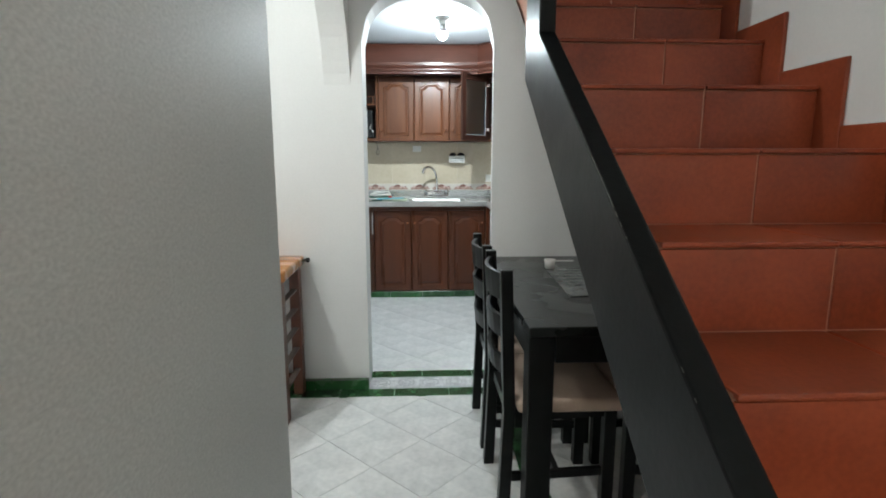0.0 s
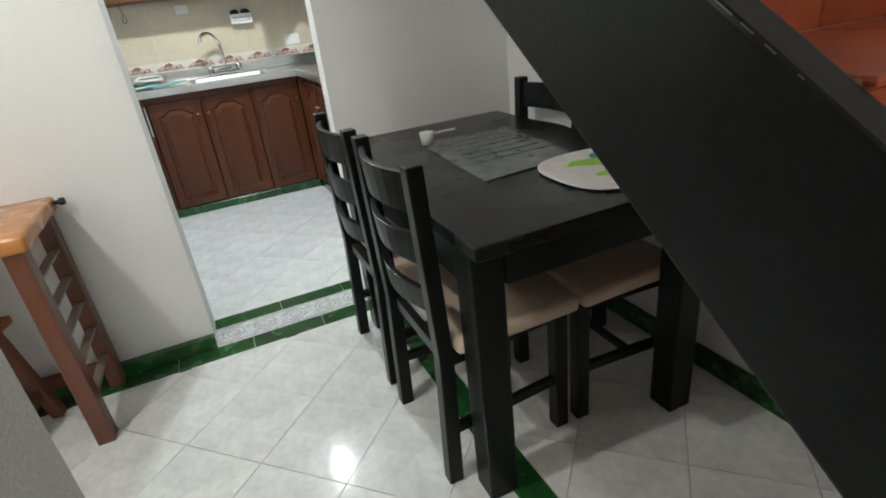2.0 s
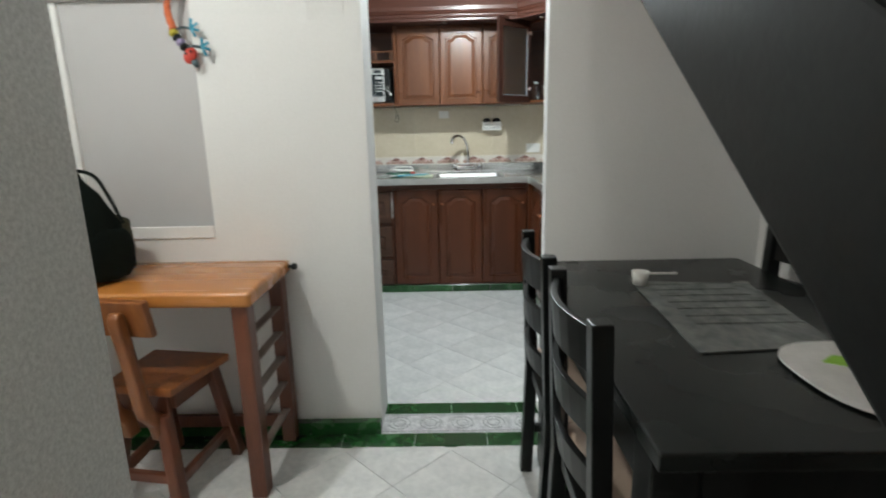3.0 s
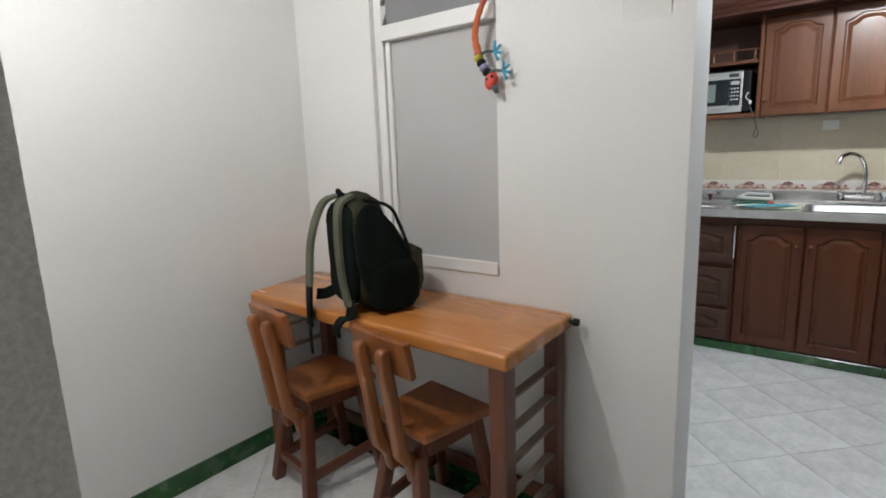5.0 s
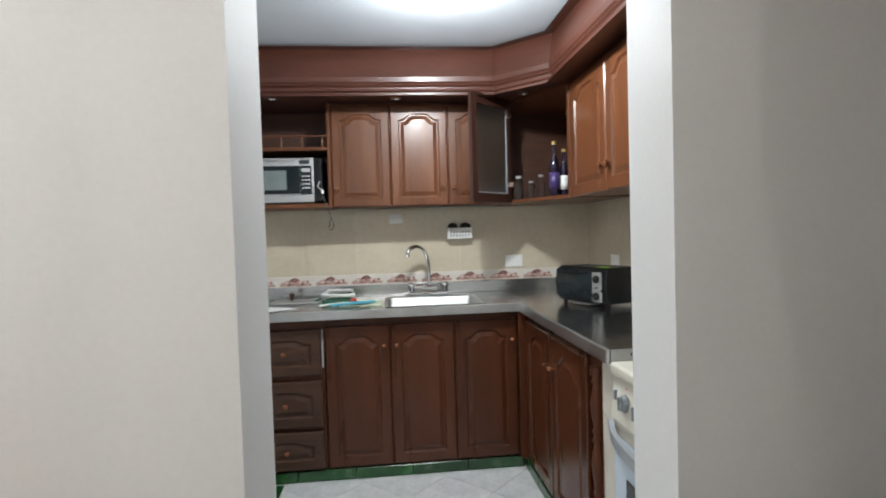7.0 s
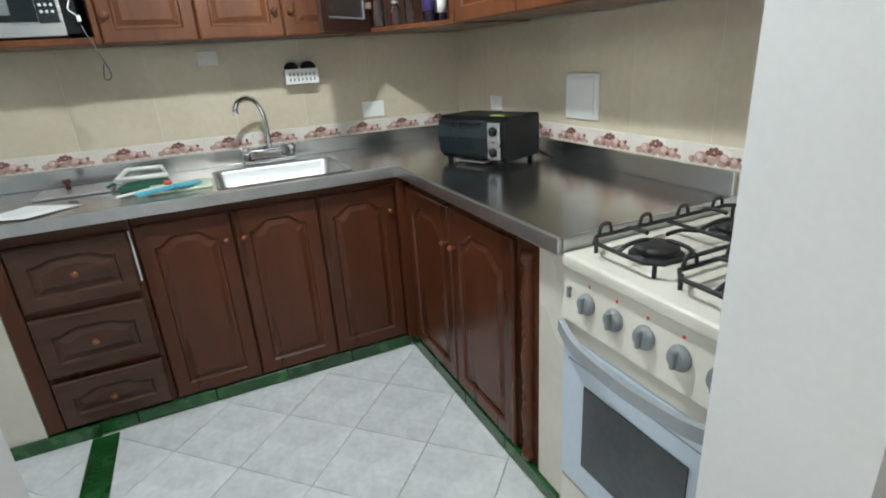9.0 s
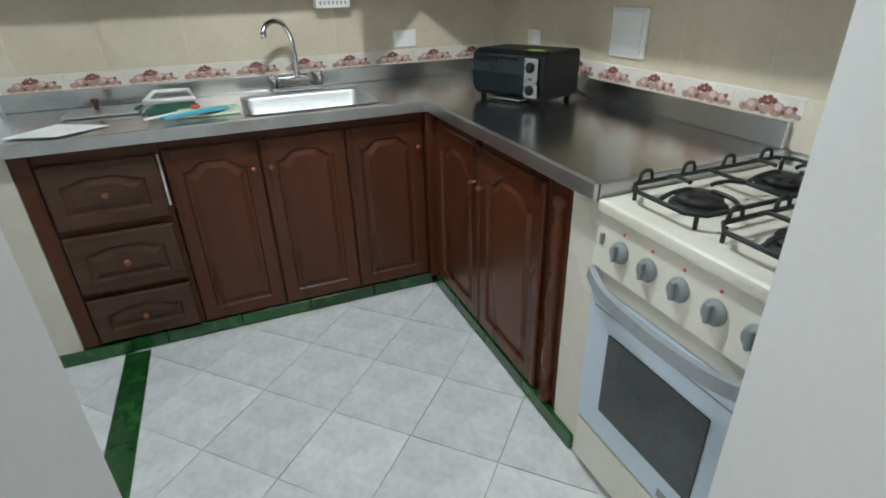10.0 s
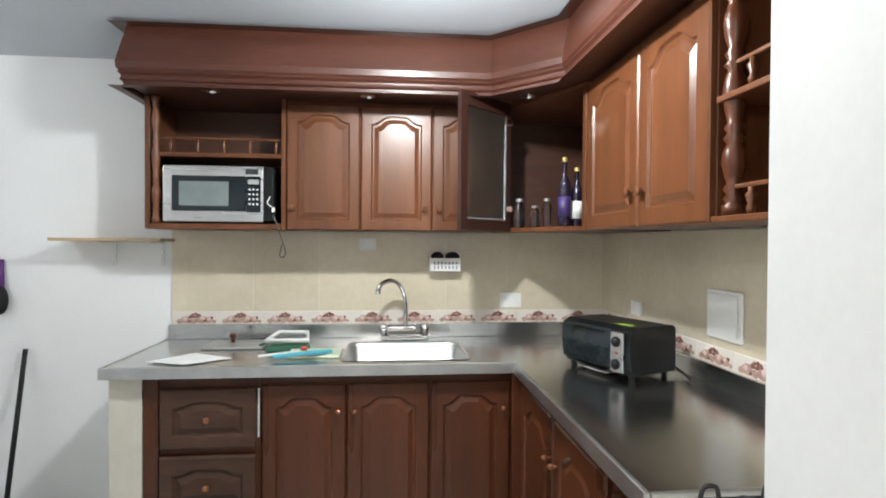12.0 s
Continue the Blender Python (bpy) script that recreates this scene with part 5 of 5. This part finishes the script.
for nm, lab, mt, a, b in (("toothed_knife", "teal plastic knife on the cloth", TEAL, (0.04, 5.24), (0.27, 5.33)), ("spatula", "pale blue plastic spatula by the sink", BLUEP, (0.05, 5.21), (0.25, 5.30)), ("white_spatula", "white plastic spatula on the worktop", WHITEPL, (-0.02, 5.24), (0.14, 5.30))):
    t = thing(nm, (a[0], a[1], CTOP), lab, "utensil")
    part("handle", beam((a[0], a[1], CTOP + 0.020), (0.4 * a[0] + 0.6 * b[0], 0.4 * a[1] + 0.6 * b[1], CTOP + 0.024), 0.018, 0.008, (0, 1, 0), 0.003), mt, t)
    part("blade", beam((0.4 * a[0] + 0.6 * b[0], 0.4 * a[1] + 0.6 * b[1], CTOP + 0.024), (b[0], b[1], CTOP + 0.022), 0.045, 0.004, (0, 1, 0), 0.001), mt, t)
part("cap", ellipsoid((0.155, 5.315, CTOP + 0.035), (0.018, 0.014, 0.010), 12), REDP, spg, "", True)

# ---- toaster oven ----
ta = radians(23)
to = thing("toaster_oven", (1.417, 4.975, CTOP), "black toaster oven with a glass door on the worktop", "toaster oven", rz=math.degrees(ta))
M = wmat(to)


def local(bm):
    bm.transform(M)
    return bm


# local x points out of the back, local y along the front
part("body", local(prism([(x, -0.175, z) for x, z in ((-0.105, 0.022), (0.13, 0.022), (0.135, 0.03), (0.135, 0.19), (0.12, 0.202), (-0.095, 0.205), (-0.125, 0.19), (-0.135, 0.12), (-0.125, 0.045))], Vector((0, 0.385, 0)), 0.006)), BLACKPLASTIC, to)
td = part("door", local(prism([(x, -0.080, z) for x, z in ((-0.134, 0.045), (-0.1445, 0.12), (-0.134, 0.19), (-0.128, 0.186), (-0.138, 0.12), (-0.128, 0.05))], Vector((0, 0.282, 0)))), DARKGLASS, to, "dark glass door")
part("handle", local(tube([(-0.148, -0.05, 0.180), (-0.148, 0.17, 0.180)], 0.0045, 10)), BLACKPLASTIC, td)
tp = part("panel", local(box(-0.146, -0.137, -0.150, -0.085, 0.035, 0.185, 0.004)), SILVER, to, "silver control strip")
for z in (0.065, 0.15):
    part("dial", local(lathe([(0.020, 0), (0.020, 0.008), (0.012, 0.016), (0.010, 0.018)], (-0.1465, -0.117, z), (-1, 0, 0), 16)), BLACKPLASTIC, tp, "black dial", True)
part("mark", local(box(-0.148, -0.1462, -0.127, -0.108, 0.102, 0.112)), DECOBROWN, tp, "small red mark")
part("sticker", local(box(-0.088, -0.050, -0.13, -0.055, 0.2055, 0.2063)), plain("olive_sticker", (0.30, 0.48, 0.05)), to, "yellow-green sticker on the top")
for x in (-0.09, 0.10):
    for y in (-0.145, 0.18):
        part("foot", local(lathe([(0.012, 0), (0.015, 0.028)], (x, y, 0.0005), (0, 0, 1), 10)), BLACKPLASTIC, to)
part("tray", local(box(-0.128, -0.05, -0.05, 0.12, 0.012, 0.018, 0.002, 1)), SILVER, to, "crumb tray edge")
part("cord", tube(smooth_path([(1.57, 5.0, 0.95), (1.62, 4.95, 0.94), (1.635, 4.85, 0.915), (1.62, 4.78, 0.91)], 5), 0.004, 8), BLACKPLASTIC, to)

to.scale = (0.91, 0.91, 0.96)

# ---- stove ----
SVX, SVY0, SVY1, SVZ = 1.045, 3.475, 4.003, 0.868
st = thing("gas_stove", (1.35, 3.74, 0), "cream enamel gas stove with a pale blue oven door", "stove")
part("body", box(SVX + 0.03, 1.645, SVY0, SVY1, 0.03, SVZ - 0.036, 0.006), ENAMEL, st)
part("hob", box(SVX - 0.005, 1.65, SVY0 - 0.003, SVY1, SVZ - 0.035, SVZ, 0.012, 3), ENAMEL, st, "cream hob top")
part("control_panel", prism([(x, SVY0 + 0.002, z) for x, z in ((SVX + 0.012, SVZ - 0.036), (SVX + 0.029, SVZ - 0.036), (SVX + 0.029, 0.695), (SVX - 0.004, 0.695))], Vector((0, SVY1 - SVY0 - 0.004, 0))), ENAMEL, st, "sloping cream control panel")
for k in range(5):
    y = SVY1 - 0.092 - 0.090 * k
    kb = part("knob", lathe([(0.027, 0), (0.027, 0.004), (0.024, 0.008), (0.022, 0.013), (0.016, 0.015)], (SVX + 0.003, y, 0.762), (-1, 0, 0.12), 22), KNOB, st, "grey round knob", True)
    part("grip", box(SVX - 0.022, SVX - 0.008, y - 0.005, y + 0.005, 0.743, 0.784, 0.004), KNOB, kb)
    part("dot", lathe([(0.004, 0), (0.004, 0.001)], (SVX + 0.0085, y, 0.806), (-1, 0, 0.12), 10), REDP, st, "small red dot")
part("switch", box(SVX - 0.002, SVX + 0.012, SVY1 - 0.030, SVY1 - 0.018, 0.755, 0.785, 0.002, 1), KNOB, st)
od = part("oven_door", box(SVX + 0.002, SVX + 0.029, SVY0 + 0.004, SVY1 - 0.004, 0.195, 0.640, 0.010, 3), STOVEBLUE, st, "pale blue oven door")
part("door_window", box(SVX - 0.001, SVX + 0.0015, SVY0 + 0.115, SVY1 - 0.095, 0.285, 0.535, 0.002, 1), OVENGLASS, od, "dark oven window")
part("top_band", box(SVX + 0.006, SVX + 0.029, SVY0 + 0.004, SVY1 - 0.004, 0.642, 0.692, 0.004), ENAMEL, st)
arc = smooth_path([(SVX - 0.006, SVY1 - 0.006, 0.672), (SVX - 0.032, SVY1 - 0.10, 0.655), (SVX - 0.042, (SVY0 + SVY1) / 2, 0.648), (SVX - 0.032, SVY0 + 0.10, 0.655), (SVX - 0.006, SVY0 + 0.006, 0.672)], 6)
part("handle", band(arc[::6] + ([arc[-1]] if (len(arc) - 1) % 6 else []), 0.034, (0, 0, 1), 0.016), HANDLE, od, "curved grey handle")
part("emblem", box(SVX - 0.0005, SVX + 0.0018, SVY0 + 0.16, SVY0 + 0.20, 0.215, 0.24, 0.001, 1), KNOB, od)
part("groove", box(SVX + 0.0005, SVX + 0.0019, SVY0 + 0.03, SVY1 - 0.03, 0.585, 0.589), KNOB, od)
part("drawer", box(SVX + 0.006, SVX + 0.029, SVY0 + 0.003, SVY1 - 0.003, 0.035, 0.185, 0.006), ENAMEL, st, "cream lower drawer")
for x in (SVX + 0.06, 1.60):
    for y in (SVY0 + 0.05, SVY1 - 0.05):
        part("foot", lathe([(0.018, 0.0), (0.015, 0.03)], (x, y, 0.0), (0, 0, 1), 12), BLACKPLASTIC, st)
for bx in (1.205, 1.475):
    for by in (SVY1 - 0.14, SVY0 + 0.14):
        part("burner", lathe([(0.062, 0), (0.062, 0.006), (0.045, 0.010), (0.045, 0.016), (0.052, 0.018), (0.050, 0.026), (0.02, 0.029)], (bx, by, SVZ + 0.0005), (0, 0, 1), 26), IRON, st, "black burner cap", True)
for by in (SVY1 - 0.14, SVY0 + 0.14):
    g = None
    x0, x1, y0, y1, gz = 1.085, 1.60, by - 0.105, by + 0.105, SVZ + 0.034
    ring = [(x0, y0 + 0.03, gz), (x0 + 0.03, y0, gz), (x1 - 0.03, y0, gz), (x1, y0 + 0.03, gz), (x1, y1 - 0.03, gz), (x1 - 0.03, y1, gz), (x0 + 0.03, y1, gz), (x0, y1 - 0.03, gz)]
    g = tube(ring, 0.0055, 8, g, True)
    g = tube([((x0 + x1) / 2, y0, gz), ((x0 + x1) / 2, y1, gz)], 0.0055, 8, g)
    for bx in (1.205, 1.475):
        for dx, dy in ((1, 0), (-1, 0), (0, 1), (0, -1)):
            far_end = 0.105 if dy else (0.118 if (bx - 1.34) * dx > 0 else 0.133)
            g = tube(smooth_path([(bx + dx * far_end, by + dy * far_end, gz), (bx + dx * 0.085, by + dy * 0.085, gz + 0.012), (bx + dx * 0.045, by + dy * 0.045, gz + 0.014), (bx + dx * 0.03, by + dy * 0.03, gz + 0.012)], 3), 0.005, 8, g)
    for k in range(4):
        xx = x0 + 0.06 + 0.13 * k
        g = tube(smooth_path([(xx - 0.02, y1, gz), (xx - 0.012, y1, gz + 0.026), (xx + 0.012, y1, gz + 0.026), (xx + 0.02, y1, gz)], 3), 0.0045, 8, g)
    for xx, yy in ((x0 + 0.02, y0 + 0.015), (x1 - 0.02, y0 + 0.015), (x0 + 0.02, y1 - 0.015), (x1 - 0.02, y1 - 0.015)):
        g = tube([(xx, yy, SVZ + 0.0005), (xx, yy, gz)], 0.005, 8, g)
    part("grate", g, IRON, st, "black wire pan support", True)

# ---- fixtures on the kitchen walls ----
bk = thing("sink_basket", (0.80, 5.74, 1.23), "white slotted plastic basket with black sponges on the wall", "basket")
for x0, x1, y0, y1 in ((0.727, 0.883, 5.700, 5.704), (0.727, 0.883, 5.762, 5.7675), (0.727, 0.731, 5.7045, 5.7615), (0.879, 0.883, 5.7045, 5.7615)):
    part("panel", box(x0, x1, y0, y1, 1.232, 1.300, 0.001, 1), WHITEPL, bk)
part("base", box(0.732, 0.878, 5.705, 5.761, 1.232, 1.236), WHITEPL, bk)
for k in range(7):
    for z in (1.245, 1.268):
        part("slot", box(0.745 + 0.019 * k, 0.753 + 0.019 * k, 5.6988, 5.6998, z, z + 0.014), KNOB, bk)
for x, r in ((0.765, 0.034), (0.845, 0.038)):
    part("sponge", ellipsoid((x, 5.732, 1.305), (r, 0.024, 0.028), 12), BRUSH, bk, "black scouring sponge", True)
bk.location.z += 0.016


def outlet(at, u, n, w, h, label):
    at, u, n = Vector(at), Vector(u), Vector(n)
    o = thing("wall_outlet", at, label, "outlet")
    part("plate", prism([at + u * a * w / 2 + Vector((0, 0, b * h / 2)) for a, b in ((-1, -1), (1, -1), (1, 1), (-1, 1))], n * 0.009, 0.002), WHITEPL, o)
    for s in (-0.25, 0.25):
        c = at + u * w * s + n * 0.0092
        part("socket", prism([c + u * a * 0.013 + Vector((0, 0, b * 0.018)) for a, b in ((-1, -1), (1, -1), (1, 1), (-1, 1))], n * 0.0015), LABELW, o)
    return o


outlet((1.162, KBACK_Y - 0.0118, 1.092), (1, 0, 0), (0, -1, 0), 0.118, 0.078, "white double wall outlet on the tiles")
outlet((RIGHT_X - 0.0118, 5.345, 1.098), (0, 1, 0), (-1, 0, 0), 0.10, 0.065, "white wall outlet on the tiles")
outlet((0.405, KBACK_Y - 0.0118, 1.385), (1, 0, 0), (0, -1, 0), 0.085, 0.06, "pinkish plate stuck on the tiles")
outlet((LEFT_X + 0.0005, 2.05, 0.33), (0, 1, 0), (1, 0, 0), 0.12, 0.075, "white wall outlet near the floor")
cb = thing("breaker_box", (RIGHT_X - 0.015, 4.70, 1.15), "white flush breaker box with a plain door", "breaker box")
part("frame", box(RIGHT_X - 0.022, RIGHT_X - 0.0118, 4.603, 4.793, 1.070, 1.240, 0.003, 1), WHITEPL, cb)
part("door", box(RIGHT_X - 0.028, RIGHT_X - 0.0222, 4.622, 4.778, 1.085, 1.228, 0.002, 1), WHITEPL, cb)
ws = thing("wall_shelf", (-0.8, 5.7, 1.39), "thin pale wooden wall shelf on two small brackets", "shelf")
part("board", box(-1.06, -0.56, 5.60, KBACK_Y - 0.001, 1.392, 1.407, 0.002, 1), PLANK, ws)
for x in (-0.85, -0.62):
    part("bracket", box(x - 0.006, x + 0.006, KBACK_Y - 0.006, KBACK_Y - 0.001, 1.27, 1.391, 0.001, 1), SILVER, ws)
    part("bracket", box(x - 0.006, x + 0.006, 5.63, KBACK_Y - 0.0065, 1.386, 1.3915), SILVER, ws)

# ---- broom and dustpan ----
br = thing("broom", (-1.19, 5.45, 0), "broom with a black handle leaning on the wall", "broom")
part("handle", tube([(-1.195, 5.52, 0.12), (-1.255, 5.755, 0.86)], 0.011, 10), BLACKPLASTIC, br)
part("head", prism([(-1.32, 5.46, 0.005), (-1.09, 5.46, 0.005), (-1.13, 5.49, 0.115), (-1.26, 5.49, 0.115)], Vector((0, 0.05, 0.01)), 0.004), BRUSH, br, "black bristle head")
pan = thing("dustpan", (-1.2, 5.35, 0), "crimson plastic dustpan under the broom", "dustpan")
part("tray", box(-1.36, -1.06, 5.27, 5.53, 0.001, 0.008, 0.003, 1), PINKRED, pan)
for x0, x1, y0, y1 in ((-1.36, -1.35, 5.27, 5.53), (-1.07, -1.06, 5.27, 5.53), (-1.349, -1.071, 5.52, 5.53)):
    part("rim", box(x0, x1, y0, y1, 0.0085, 0.05, 0.003, 1), PINKRED, pan)
hook = thing("hanging_brush", (-1.24, 5.75, 1.0), "purple handled brush hanging on the wall", "brush")
part("handle", tube([(-1.375, KBACK_Y - 0.016, 1.30), (-1.37, KBACK_Y - 0.016, 1.15)], 0.014, 10), PURPLEH, hook, "purple handle", True)
part("bristles", ellipsoid((-1.365, KBACK_Y - 0.03, 1.10), (0.035, 0.026, 0.07), 14), BRUSH, hook, "", True)

# ---- skirting and floor pieces ----
skirting = structure("baseboard", box(LEFT_X + 0.0005, LEFT_X + 0.004, 1.5, BACK_Y, 0, 0.084), GROUT, "green glazed tile skirting along the walls", "skirting")


def skirt(a, b, n, z1=0.086, step=0.30, thick=0.013):
    """Green skirting tiles from a to b along a wall whose inward normal is n."""
    a, b, n = Vector((*a, 0)), Vector((*b, 0)), Vector((*n, 0))
    way, far_, s = (b - a).normalized(), (b - a).length, 0.0
    while s < far_ - 0.01:
        e = min(s + step - 0.003, far_)
        p, q = a + way * s, a + way * e
        part("tile", prism([p + n * 0.0045, q + n * 0.0045, q + n * thick, p + n * thick], Vector((0, 0, z1))), GREEN, skirting)
        s += step


skirt((ARCH_X0, BACK_Y), (LEFT_X + 0.014, BACK_Y), (0, -1), 0.055, 0.30, 0.040)
skirt((ARCH_X1, BACK_Y), (UNDER_X - 0.014, BACK_Y), (0, -1), 0.055, 0.30, 0.040)
skirt((LEFT_X, BACK_Y - 0.042), (LEFT_X, 1.6), (1, 0))
skirt((UNDER_X, BACK_Y - 0.042), (UNDER_X, 1.0), (-1, 0))
skirt((-0.58, KBACK_Y), (-1.89, KBACK_Y), (0, -1))
skirt((0.073, 1.72), (0.073, -1.4), (1, 0))
floor_ob = bpy.data.objects["floor"]


def strip(x0, x1, y0, y1, mat, name, step=0.30):
    long_x = x1 - x0 > y1 - y0
    s, e = (x0, x1) if long_x else (y0, y1)
    while s < e - 0.01:
        t = min(s + step - 0.003, e)
        b = box(s, t, y0, y1, -0.004, 0.004, 0.001, 1) if long_x else box(x0, x1, s, t, -0.004, 0.004, 0.001, 1)
        part(name, b, mat, floor_ob)
        s += step


strip(LEFT_X + 0.014, 1.64, 3.090, 3.180, GREEN, "border_tile")
strip(ARCH_X0, ARCH_X1, 3.340, 3.430, GREEN, "border_tile")
strip(ARCH_X0, ARCH_X1, 3.183, 3.337, MOSAIC, "threshold_tile", 0.34)
for k in range(5):
    cx = ARCH_X0 + 0.072 + 0.137 * k
    for r in (0.046, 0.026):
        part("printed_ring", tube([(cx + r * math.cos(2 * math.pi * j / 20), 3.26 + r * math.sin(2 * math.pi * j / 20), 0.0036) for j in range(20)], 0.0022, 6, None, True), MOTIF, floor_ob)
for y in (3.193, 3.322):
    part("printed_line", box(ARCH_X0 + 0.004, ARCH_X1 - 0.004, y, y + 0.006, 0.0035, 0.0048), MOTIF, floor_ob)
strip(0.835, 0.92, 0.9, 3.087, GREEN, "border_tile")
strip(-0.315, -0.222, 3.434, 5.165, GREEN, "border_tile")


def clip(poly, x0, x1, y0, y1):
    for axis, lim, sign in ((0, x0, 1), (0, x1, -1), (1, y0, 1), (1, y1, -1)):
        out_ = []
        for p, q in zip(poly, poly[1:] + poly[:1]):
            dp, dq = sign * (p[axis] - lim), sign * (q[axis] - lim)
            if dp >= 0:
                out_.append(p)
            if dp * dq < 0:
                f = dp / (dp - dq)
                out_.append((p[0] + f * (q[0] - p[0]), p[1] + f * (q[1] - p[1])))
        poly = out_
        if len(poly) < 3:
            return []
    return poly


HALF = 0.2135
GAP = 0.0016
full_tile = None


def lay(x0, x1, y0, y1, cx, cy):
    """Tiles laid on the diagonal over a rectangle, one corner lattice through (cx, cy)."""
    global full_tile
    for i in range(-30, 31):
        for j in range(-30, 31):
            mx, my = cx + HALF * (i - j), cy + HALF * (i + j)
            if not (x0 - HALF < mx < x1 + HALF and y0 - HALF < my < y1 + HALF):
                continue
            r = HALF - GAP
            whole = [(mx - r, my), (mx, my - r), (mx + r, my), (mx, my + r)]
            shape = clip(whole, x0, x1, y0, y1)
            area = sum(p[0] * q[1] - q[0] * p[1] for p, q in zip(shape, shape[1:] + shape[:1])) / 2 if shape else 0
            if area < 0.0008:
                continue
            if abs(area - 2 * r * r) < 1e-6:
                if full_tile is None:
                    full_tile = mesh_of(prism([(p[0] - mx, p[1] - my, -0.004) for p in whole], Vector((0, 0, 0.0062)), 0.0008), "tile", TILE)
                ob = new("tile", full_tile)
                ob.location = (mx, my, 0)
                ob.parent = floor_ob
            else:
                ob = new("tile", mesh_of(prism([(p[0] - mx, p[1] - my, -0.004) for p in shape], Vector((0, 0, 0.0062))), "tile", TILE))
                ob.location = (mx, my, 0)
                ob.parent = floor_ob


lay(LEFT_X + 0.012, 0.832, 1.489, 3.087, 0.434, 2.42)
lay(0.08, 0.832, -0.4, 1.487, 0.434, 2.42)
lay(0.923, UNDER_X - 0.012, 0.9, 3.087, 0.434, 2.42)
lay(-0.219, 1.06, 3.433, 5.178, 0.62, 4.50)
lay(-1.3, -0.318, 3.433, 5.77, 0.62, 4.50)
